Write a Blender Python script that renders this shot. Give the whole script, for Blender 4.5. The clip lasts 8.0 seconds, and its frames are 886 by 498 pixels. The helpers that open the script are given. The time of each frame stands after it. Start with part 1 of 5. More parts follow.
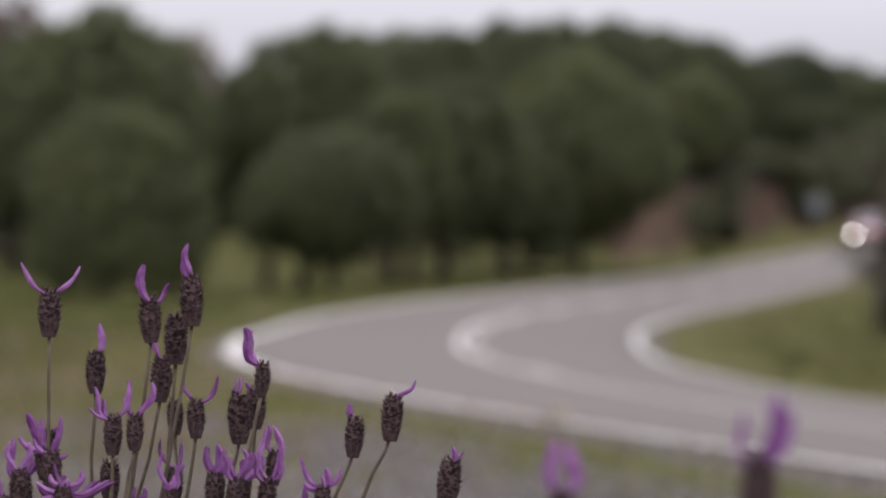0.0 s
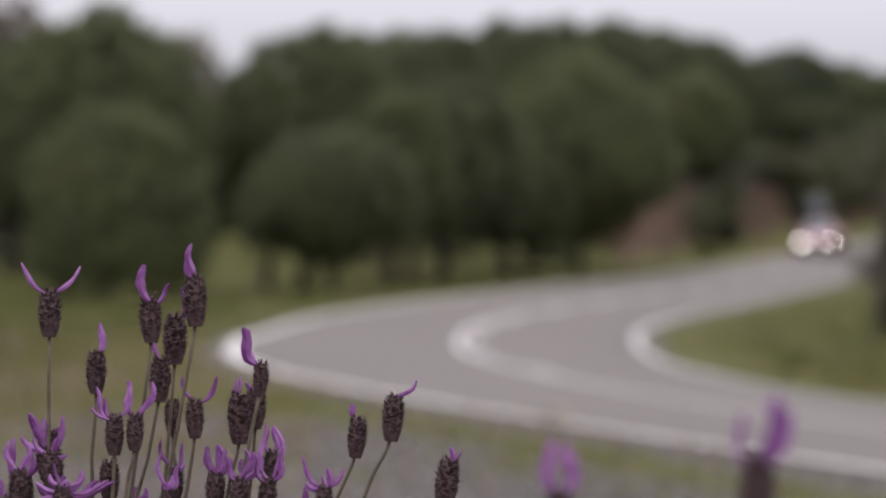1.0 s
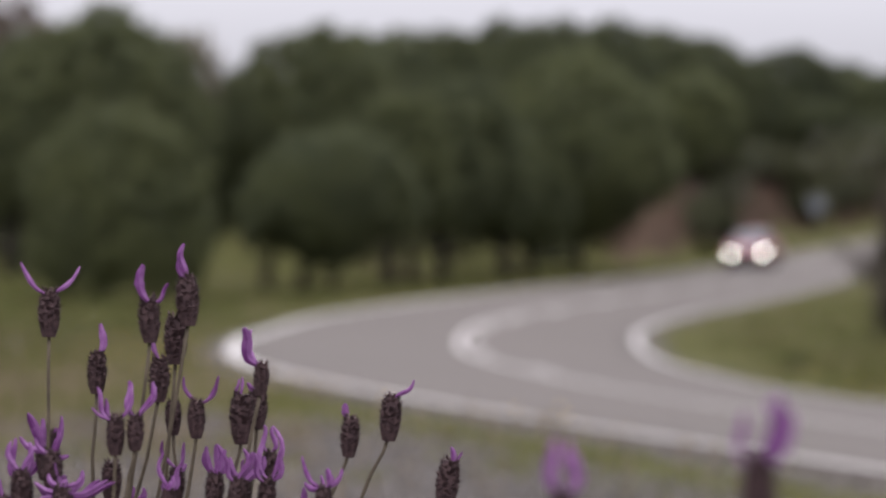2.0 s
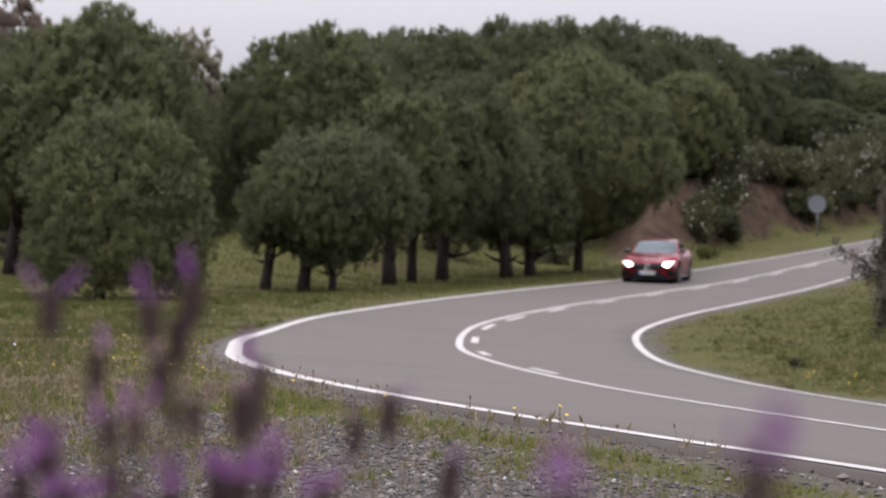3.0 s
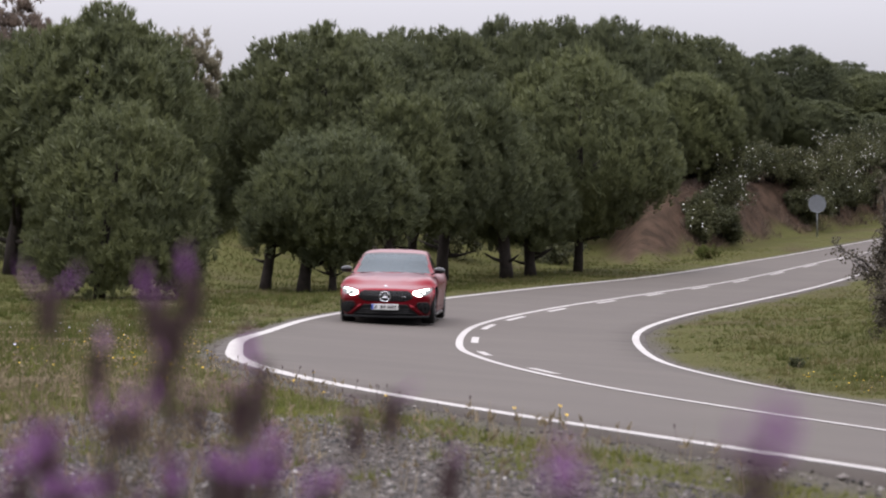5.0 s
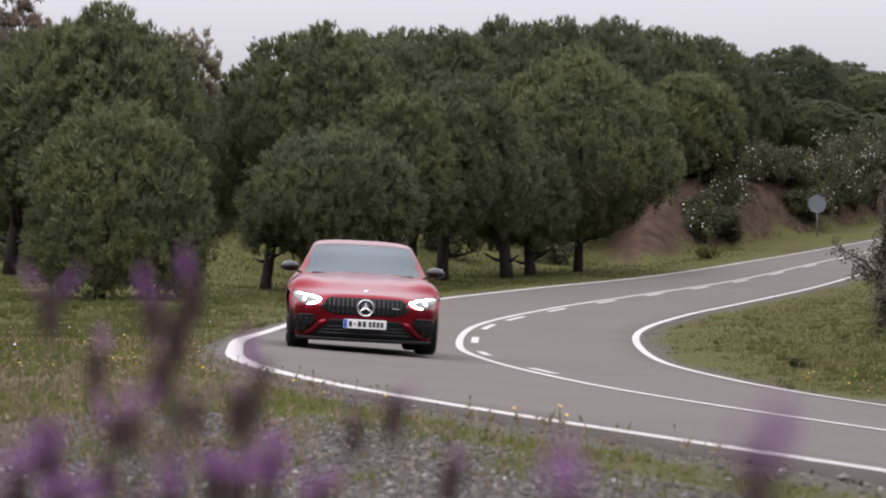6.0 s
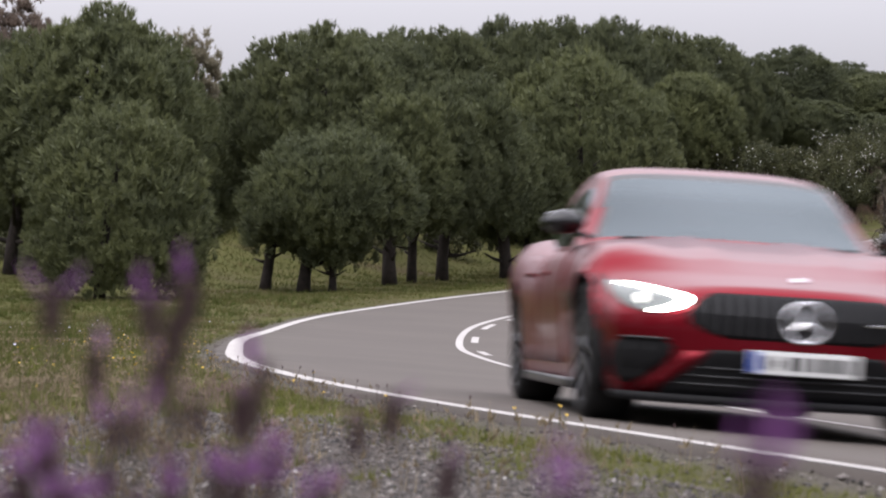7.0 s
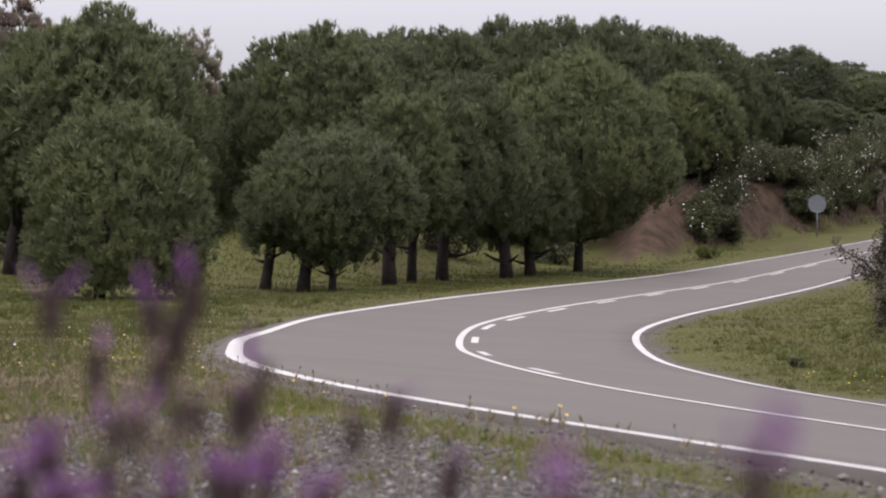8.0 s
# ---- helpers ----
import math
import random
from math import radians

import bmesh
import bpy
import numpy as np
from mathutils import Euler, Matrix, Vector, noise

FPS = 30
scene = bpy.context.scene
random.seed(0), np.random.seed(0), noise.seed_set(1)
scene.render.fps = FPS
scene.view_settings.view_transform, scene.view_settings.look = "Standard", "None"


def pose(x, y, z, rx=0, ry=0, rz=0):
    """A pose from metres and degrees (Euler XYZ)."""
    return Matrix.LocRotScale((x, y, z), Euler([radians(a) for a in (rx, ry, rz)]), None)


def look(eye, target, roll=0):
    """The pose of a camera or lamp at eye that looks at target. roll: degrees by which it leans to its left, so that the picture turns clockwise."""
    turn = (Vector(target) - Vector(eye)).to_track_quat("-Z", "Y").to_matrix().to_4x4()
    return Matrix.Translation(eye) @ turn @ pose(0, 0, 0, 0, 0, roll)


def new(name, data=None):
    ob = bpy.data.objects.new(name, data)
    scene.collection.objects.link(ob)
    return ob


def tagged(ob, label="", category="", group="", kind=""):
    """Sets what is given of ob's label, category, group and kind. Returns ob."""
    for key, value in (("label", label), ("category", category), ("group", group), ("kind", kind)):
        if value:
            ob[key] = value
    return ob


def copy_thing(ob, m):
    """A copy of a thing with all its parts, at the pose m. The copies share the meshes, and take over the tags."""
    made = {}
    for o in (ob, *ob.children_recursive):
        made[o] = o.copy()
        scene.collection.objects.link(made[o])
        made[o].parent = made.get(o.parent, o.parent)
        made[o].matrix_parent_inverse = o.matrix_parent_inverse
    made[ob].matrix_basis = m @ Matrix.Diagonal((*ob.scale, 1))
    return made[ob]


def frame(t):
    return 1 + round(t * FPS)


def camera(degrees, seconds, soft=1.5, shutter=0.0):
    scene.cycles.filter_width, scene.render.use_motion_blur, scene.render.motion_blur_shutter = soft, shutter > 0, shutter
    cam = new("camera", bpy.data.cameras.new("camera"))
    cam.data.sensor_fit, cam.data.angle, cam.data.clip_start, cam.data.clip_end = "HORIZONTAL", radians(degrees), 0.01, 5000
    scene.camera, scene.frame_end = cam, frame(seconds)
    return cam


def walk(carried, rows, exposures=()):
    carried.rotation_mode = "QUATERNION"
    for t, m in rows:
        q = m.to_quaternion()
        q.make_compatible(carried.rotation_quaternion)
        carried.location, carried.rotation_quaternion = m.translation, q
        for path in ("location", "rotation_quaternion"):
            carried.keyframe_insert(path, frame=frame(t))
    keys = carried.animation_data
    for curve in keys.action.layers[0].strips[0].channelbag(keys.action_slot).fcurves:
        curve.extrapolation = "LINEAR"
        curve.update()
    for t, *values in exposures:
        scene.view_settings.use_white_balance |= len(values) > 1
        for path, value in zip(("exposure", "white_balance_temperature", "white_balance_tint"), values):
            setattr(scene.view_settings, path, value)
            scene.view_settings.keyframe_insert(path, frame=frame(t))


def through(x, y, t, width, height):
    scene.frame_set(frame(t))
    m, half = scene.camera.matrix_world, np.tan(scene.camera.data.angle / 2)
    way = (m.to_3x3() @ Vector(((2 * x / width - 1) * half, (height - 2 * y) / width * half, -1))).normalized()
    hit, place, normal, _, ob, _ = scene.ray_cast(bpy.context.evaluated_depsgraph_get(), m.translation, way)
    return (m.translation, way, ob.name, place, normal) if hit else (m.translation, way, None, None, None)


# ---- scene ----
cam = camera(20.41, 8.0, soft=2.0, shutter=0.5)
EYE = (0.0, 0.0, 1.5)
walk(cam, [(0.0, look(EYE, (0, 100, 1.5))), (8.0, look(EYE, (0, 100, 1.5)))])

# the lens is pulled from the lavender to the bend of the road
focus_point = new("focus_point")
cam.data.dof.use_dof = True
cam.data.dof.focus_object = focus_point
cam.data.dof.aperture_fstop = 6.5
FOCUS = [(0.0, 1.4), (1.7, 1.4), (2.0, 1.5), (2.3, 1.95), (2.6, 3.2), (2.8, 5.2), (3.0, 9.5), (3.2, 19.0), (3.4, 28.0), (8.0, 30.0)]

# ---- light: an overcast sky, brighter overhead than at the horizon ----
world = bpy.data.worlds.new("overcast")
scene.world = world
world.use_nodes = True
wn, wl = world.node_tree.nodes, world.node_tree.links
sky = wn.new("ShaderNodeTexSky")
sky.sky_type, sky.sun_disc = "NISHITA", False
sky.sun_elevation, sky.sun_rotation, sky.dust_density = radians(48), radians(-60), 4.0
coords = wn.new("ShaderNodeTexCoord")
sep = wn.new("ShaderNodeSeparateXYZ")
wl.new(coords.outputs["Generated"], sep.inputs[0])
ramp = wn.new("ShaderNodeMapRange")
ramp.inputs["From Min"].default_value, ramp.inputs["From Max"].default_value = 0.0, 1.0
ramp.inputs["To Min"].default_value, ramp.inputs["To Max"].default_value = 0.245, 4.1
rise = wn.new("ShaderNodeMath")
rise.operation = "POWER"
rise.inputs[1].default_value = 0.8
rise.use_clamp = True
wl.new(sep.outputs["Z"], rise.inputs[0])
wl.new(rise.outputs[0], ramp.inputs["Value"])
cloud = wn.new("ShaderNodeBackground")
cloud.inputs["Color"].default_value = (0.95, 0.93, 1.03, 1)
wl.new(ramp.outputs[0], cloud.inputs["Strength"])
blue = wn.new("ShaderNodeBackground")
blue.inputs["Strength"].default_value = 0.08
wl.new(sky.outputs[0], blue.inputs["Color"])
blend = wn.new("ShaderNodeMixShader")
blend.inputs[0].default_value = 0.92
wl.new(blue.outputs[0], blend.inputs[1])
wl.new(cloud.outputs[0], blend.inputs[2])
wl.new(blend.outputs[0], wn["World Output"].inputs["Surface"])

sun = new("sun", bpy.data.lights.new("sun", "SUN"))
sun.data.energy, sun.data.angle, sun.data.color = 0.6, radians(30), (1.0, 0.96, 0.9)
sun.matrix_world = look((-30, 10, 60), (0, 35, 0))


# ---- helpers for building ----
def mesh_object(name, verts, faces, mats=(), smooth=False, idx=None):
    me = bpy.data.meshes.new(name)
    me.from_pydata([tuple(v) for v in verts], [], [tuple(f) for f in faces])
    for m in mats:
        me.materials.append(m)
    if idx is not None:
        me.polygons.foreach_set("material_index", np.asarray(idx, dtype=np.int32))
    if smooth:
        me.polygons.foreach_set("use_smooth", np.ones(len(me.polygons), dtype=bool))
    me.update()
    return new(name, me)


def part(name, bm, material, parent, label="", smooth=True):
    """Links a bmesh as one mesh object under a thing or a part."""
    me = bpy.data.meshes.new(name)
    bmesh.ops.recalc_face_normals(bm, faces=bm.faces[:])
    bm.to_mesh(me)
    bm.free()
    me.materials.append(material)
    if smooth:
        me.polygons.foreach_set("use_smooth", np.ones(len(me.polygons), dtype=bool))
    ob = new(name, me)
    ob.parent = parent
    if label:
        tagged(ob, label)
    return ob


def thing(name, m, label, category, group="", kind=""):
    ob = new(name)
    ob.empty_display_size = 0.2
    ob.matrix_world = m
    return tagged(ob, label, category, group, kind)


def shape_in(parent, name, verts, faces, mat, smooth=False, label=""):
    ob = mesh_object(name, verts, faces, [mat], smooth)
    ob.parent = parent
    if label:
        tagged(ob, label)
    return ob


# ---- materials ----
def material(name, rough=0.8, metal=0.0, base=(0.5, 0.5, 0.5)):
    m = bpy.data.materials.new(name)
    m.use_nodes = True
    b = m.node_tree.nodes["Principled BSDF"]
    b.inputs["Base Color"].default_value = (*base, 1)
    b.inputs["Roughness"].default_value, b.inputs["Metallic"].default_value = rough, metal
    return m, m.node_tree.nodes, m.node_tree.links, b


def mottled(name, dark, light, scale=8.0, fine=60.0, rough=0.85, bump=0.3, metal=0.0, space="Object", spread=0.0, depth=0.02):
    """Two colours mixed by noise at two scales, with fine relief; spread varies it from object to object."""
    m, n, l, b = material(name, rough, metal)
    b.inputs["Specular IOR Level"].default_value = 0.2
    tc = n.new("ShaderNodeTexCoord")
    one, two = n.new("ShaderNodeTexNoise"), n.new("ShaderNodeTexNoise")
    one.inputs["Scale"].default_value, one.inputs["Detail"].default_value = scale, 5
    two.inputs["Scale"].default_value, two.inputs["Detail"].default_value = fine, 3
    for t in (one, two):
        l.new(tc.outputs[space], t.inputs["Vector"])
    add = n.new("ShaderNodeMath")
    add.operation = "MULTIPLY_ADD"
    l.new(one.outputs["Fac"], add.inputs[0])
    add.inputs[1].default_value = 0.6
    half = n.new("ShaderNodeMath")
    half.operation = "MULTIPLY"
    l.new(two.outputs["Fac"], half.inputs[0])
    half.inputs[1].default_value = 0.4
    l.new(half.outputs[0], add.inputs[2])
    r = n.new("ShaderNodeValToRGB")
    r.color_ramp.elements[0].position, r.color_ramp.elements[1].position = 0.34, 0.66
    r.color_ramp.elements[0].color, r.color_ramp.elements[1].color = (*dark, 1), (*light, 1)
    l.new(add.outputs[0], r.inputs["Fac"])
    colour = r.outputs["Color"]
    if spread:
        info = n.new("ShaderNodeObjectInfo")
        hs = n.new("ShaderNodeHueSaturation")
        mr = n.new("ShaderNodeMapRange")
        l.new(info.outputs["Random"], mr.inputs["Value"])
        mr.inputs["To Min"].default_value, mr.inputs["To Max"].default_value = 1 - spread, 1 + spread
        l.new(mr.outputs[0], hs.inputs["Value"])
        l.new(colour, hs.inputs["Color"])
        colour = hs.outputs[0]
    l.new(colour, b.inputs["Base Color"])
    if bump:
        bp = n.new("ShaderNodeBump")
        bp.inputs["Strength"].default_value, bp.inputs["Distance"].default_value = bump, depth
        l.new(add.outputs[0], bp.inputs["Height"])
        l.new(bp.outputs[0], b.inputs["Normal"])
    return m


def leafy(name, dark, light, big=0.6, rough=0.55, through=0.25, middle=None):
    """Leaves that vary from leaf to leaf and in soft patches, and let some light through."""
    m, n, l, b = material(name, rough)
    b.inputs["Specular IOR Level"].default_value = 0.2
    geo = n.new("ShaderNodeNewGeometry")
    tc = n.new("ShaderNodeTexCoord")
    tex = n.new("ShaderNodeTexNoise")
    tex.inputs["Scale"].default_value, tex.inputs["Detail"].default_value = big, 3
    l.new(tc.outputs["Object"], tex.inputs["Vector"])
    add = n.new("ShaderNodeMath")
    add.operation = "MULTIPLY_ADD"
    l.new(geo.outputs["Random Per Island"], add.inputs[0])
    add.inputs[1].default_value = 0.45
    sub = n.new("ShaderNodeMath")
    sub.operation = "MULTIPLY_ADD"
    l.new(tex.outputs["Fac"], sub.inputs[0])
    sub.inputs[1].default_value, sub.inputs[2].default_value = 1.1, -0.3
    l.new(sub.outputs[0], add.inputs[2])
    info = n.new("ShaderNodeObjectInfo")
    var = n.new("ShaderNodeMath")
    var.operation = "MULTIPLY_ADD"
    l.new(info.outputs["Random"], var.inputs[0])
    var.inputs[1].default_value = 0.25
    l.new(add.outputs[0], var.inputs[2])
    r = n.new("ShaderNodeValToRGB")
    r.color_ramp.elements[0].position, r.color_ramp.elements[1].position = 0.25, 1.05
    r.color_ramp.elements[0].color, r.color_ramp.elements[1].color = (*dark, 1), (*light, 1)
    if middle:
        e = r.color_ramp.elements.new(0.62)
        e.color = (*middle, 1)
    l.new(var.outputs[0], r.inputs["Fac"])
    l.new(r.outputs["Color"], b.inputs["Base Color"])
    tr = n.new("ShaderNodeBsdfTranslucent")
    l.new(r.outputs["Color"], tr.inputs["Color"])
    mix = n.new("ShaderNodeMixShader")
    mix.inputs[0].default_value = through
    l.new(b.outputs[0], mix.inputs[1])
    l.new(tr.outputs[0], mix.inputs[2])
    l.new(mix.outputs[0], n["Material Output"].inputs["Surface"])
    return m


def plain(name, base, rough=0.5, metal=0.0, coat=0.0, glow=None, power=0.0):
    m, n, l, b = material(name, rough, metal, base)
    if coat:
        b.inputs["Coat Weight"].default_value, b.inputs["Coat Roughness"].default_value = coat, 0.03
    if glow:
        b.inputs["Emission Color"].default_value, b.inputs["Emission Strength"].default_value = (*glow, 1), power
    return m


NEEDLES = leafy("pine_needles", (0.078, 0.090, 0.051), (0.146, 0.158, 0.068), through=0.28)
NEEDLES_DARK = leafy("dark_pine_needles", (0.068, 0.079, 0.047), (0.128, 0.139, 0.062), through=0.28)
BARK = mottled("pine_bark", (0.012, 0.010, 0.009), (0.034, 0.027, 0.023), 6, 30, 0.95, 0.8)
GRASS = leafy("grass_blades", (0.042, 0.060, 0.012), (0.150, 0.120, 0.058), 0.7, 0.8, 0.45, (0.076, 0.086, 0.023))
ASPHALT = mottled("asphalt", (0.0725, 0.062, 0.0542), (0.0895, 0.0762, 0.0665), 0.35, 90, 0.85, 0.35, depth=0.004)
PAINT = mottled("road_paint", (0.28, 0.262, 0.245), (0.40, 0.38, 0.36), 3, 40, 0.7, 0.2, depth=0.003)

# ---- the road: centre line, heights and crossfall, by distance ahead ----
KY = np.array([-60, -25, 0, 5, 8, 11, 15, 20, 26, 33, 41, 50, 60, 72, 86, 105, 130, 160, 260.0])
KX = np.array([45, 20.2, 7.6548, 5.819, 4.7947, 3.8365, 2.6979, 1.6427, 1.0641, 0.549, 0.2667, 0.6764, 2.5524, 5.6718, 10.1356, 17.0177, 28.5437, 45.7544, 105])
KZ = np.array([0.55, 0.5, 0.4384, 0.4501, 0.4461, 0.4282, 0.3906, 0.3174, 0.1716, 0.0235, -0.1098, -0.0537, 0.0325, 0.1396, 0.3826, 1.1368, 2.5049, 4.2816, 8.5])
BY = np.array([-60, 0, 5, 15, 30, 50, 75, 110, 160, 260.0])
BS = np.array([-0.08, -0.1258, -0.1165, -0.0897, -0.0859, -0.0506, -0.0533, 0.0225, -0.009, -0.01])
LANE = 3.247


def glide(k, v, y):
    m = np.gradient(v, k)
    i = np.clip(np.searchsorted(k, y) - 1, 0, len(k) - 2)
    h = k[i + 1] - k[i]
    s = (y - k[i]) / h
    return (2 * s**3 - 3 * s**2 + 1) * v[i] + (s**3 - 2 * s**2 + s) * h * m[i] + (3 * s**2 - 2 * s**3) * v[i + 1] + (s**3 - s**2) * h * m[i + 1]


SY = np.concatenate([np.arange(-60, 0, 1.0), np.arange(0, 60, 0.25), np.arange(60, 160, 0.5), np.arange(160, 261, 2.0)])
SX, SZ, SB = (sum(glide(k, v, SY + o) for o in (-1.5, 0.0, 1.5)) / 3 for k, v in ((KY, KX), (KY, KZ), (BY, BS)))
SD = np.gradient(SX, SY)
SNX, SNY = 1 / np.sqrt(1 + SD**2), -SD / np.sqrt(1 + SD**2)


def road_point(y, u, up=0.0):
    """The point of the road surface u metres right of the centre line at station y."""
    y = np.asarray(y, dtype=float)
    nx, ny = np.interp(y, SY, SNX), np.interp(y, SY, SNY)
    return np.stack([np.interp(y, SY, SX) + u * nx, y + u * ny, np.interp(y, SY, SZ) + u * np.interp(y, SY, SB) + up], -1)


def road_coords(x, y):
    """Station and offset from the centre line of points of the plan."""
    x, y = np.atleast_1d(x).astype(float), np.atleast_1d(y).astype(float)
    i = np.empty(len(x), dtype=int)
    for a in range(0, len(x), 4000):
        d = (x[a:a + 4000, None] - SX)**2 + (y[a:a + 4000, None] - SY)**2
        i[a:a + 4000] = d.argmin(1)
    along = (y - SY[i]) * SNX[i] - (x - SX[i]) * SNY[i]
    return SY[i] + along * SNX[i], (x - SX[i]) * SNX[i] + (y - SY[i]) * SNY[i]


def smooth01(t):
    t = np.clip(t, 0, 1)
    return t * t * (3 - 2 * t)


def patches(x, y, size=1.0):
    """Soft uneven patches over the plan, about -1 to 1."""
    v = 0
    for k, (a, f, p) in enumerate(((0.3, 1.0, 0.4), (1.4, 1.3, 2.1), (2.3, 0.8, 4.0), (0.9, 2.1, 1.0), (2.0, 2.7, 5.2), (2.9, 3.4, 3.3))):
        v = v + np.sin((x * math.cos(a) + y * math.sin(a)) * f / size + p + 1.3 * np.sin((x * math.sin(a) - y * math.cos(a)) * f * 0.6 / size + k)) / (1 + 0.25 * k)
    return v / 2.6


OUTER, INNER = -LANE - 0.18, LANE + 0.18


def ground_height(x, y):
    """Height of the ground: the road bed, verges, the field, the cut bank and the rise behind it."""
    s, u = road_coords(x, y)
    x, y = np.atleast_1d(x).astype(float), np.atleast_1d(y).astype(float)
    zc, b = np.interp(s, SY, SZ), np.interp(s, SY, SB)
    bed = zc + np.clip(u, OUTER, INNER) * b
    vo, vi = np.maximum(OUTER - u, 0), np.maximum(u - INNER, 0)
    inside = np.minimum(u - OUTER, INNER - u)
    h = bed - 0.025 - 0.10 * smooth01((inside - 0.05) / 0.35)
    rough = 0.05 * np.sin(x * 1.7 + 0.6 * y) * np.sin(y * 0.9) + 0.04 * np.sin(x * 0.6 - y * 0.35)
    h += rough * smooth01((vo + vi - 0.3) / 1.5) * np.where(vi > 0, 0.3, 0.8)
    near = 1 - smooth01((s - 8) / 10)
    h -= near * np.minimum(vo, 3) * 0.035
    bank = smooth01((s - 95) / 5) * smooth01((x - 7.0) / 3.2) * smooth01((vo - 3.6) / 3.0)
    h -= bank * rough * 0.75
    h += bank * (2.9 + 0.25 * np.sin(s * 0.5) + 0.07 * patches(x, y, 0.9))
    h += smooth01((s - 105) / 15) * np.minimum(vo, 2) * 0.12
    h += smooth01((vo - 18) / 60) * 3.0
    h += smooth01((vo - 6.5) / 14) * 2.6 * smooth01((y - 66) / 16) * smooth01((x + 11) / 4)
    h += 0.10 * np.clip(vi - 3.0, 0, 14) * smooth01((s - 25) / 15)
    return h


def axis(stops):
    out = []
    for a, b, step in stops:
        out.extend(np.arange(a, b, step))
    return np.array(out + [stops[-1][1]])


def build_ground():
    gx = axis([(-2500, -300, 300), (-300, -60, 30), (-60, -20, 4), (-20, -6, 0.7), (-6, 4, 0.2), (4, 6, 0.4), (6, 16, 0.25), (16, 32, 0.4), (32, 50, 1.0), (50, 120, 5), (120, 300, 30), (300, 2500, 300)])
    gy = axis([(-600, -60, 90), (-60, -6, 6), (-6, 3, 0.6), (3, 14, 0.16), (14, 30, 0.3), (30, 90, 0.7), (90, 96, 0.5), (96, 126, 0.3), (126, 150, 0.6), (150, 260, 8), (260, 4000, 300)])
    xx, yy = np.meshgrid(gx, gy)
    zz = ground_height(xx.ravel(), yy.ravel())
    far = smooth01((np.hypot(xx, yy).ravel() - 260) / 400)
    zz = zz * (1 - far) + 4.0 * far
    nx, ny = len(gx), len(gy)
    a = (np.arange(ny - 1)[:, None] * nx + np.arange(nx - 1)).ravel()
    faces = np.stack([a, a + 1, a + nx + 1, a + nx], 1)
    ob = mesh_object("ground", np.stack([xx.ravel(), yy.ravel(), zz], 1), faces, [GROUND], True)
    s, u = road_coords(xx.ravel(), yy.ravel())
    vo = np.maximum(OUTER - u, 0)
    wob = 0.5 * np.sin(xx.ravel() * 2.1) + 0.4 * np.sin(yy.ravel() * 1.3 + 1)
    gravel = (u < 0) * (1 - smooth01((yy.ravel() - 11.7 - 0.5 * xx.ravel() - 0.8 * patches(xx.ravel(), yy.ravel(), 0.7)) / 0.9)) * smooth01((vo - 0.35 - 0.15 * wob) / 0.4)
    vi = np.maximum(u - INNER, 0)
    edge = 1 - smooth01((np.maximum(vo, vi) - 0.05 - np.where(vi > 0, 0.45 * np.maximum(patches(xx.ravel(), yy.ravel(), 1.5), 0), 0.06)) / 0.3)
    dirt = smooth01((s - 94) / 3) * smooth01((xx.ravel() - 7.0) / 1.0) * smooth01((vo - 4.0 - 0.25 * np.sin(s)) / 0.6) * (1 - smooth01((vo - 8) / 3))
    for name, v in (("gravel", np.maximum(gravel, edge * 0.8)), ("dirt", dirt)):
        at = ob.data.attributes.new(name, "FLOAT", "POINT")
        at.data.foreach_set("value", v.astype(np.float32))
    return tagged(ob, "grassy ground with gravel verge and bare red earth bank", "ground", kind="structure")


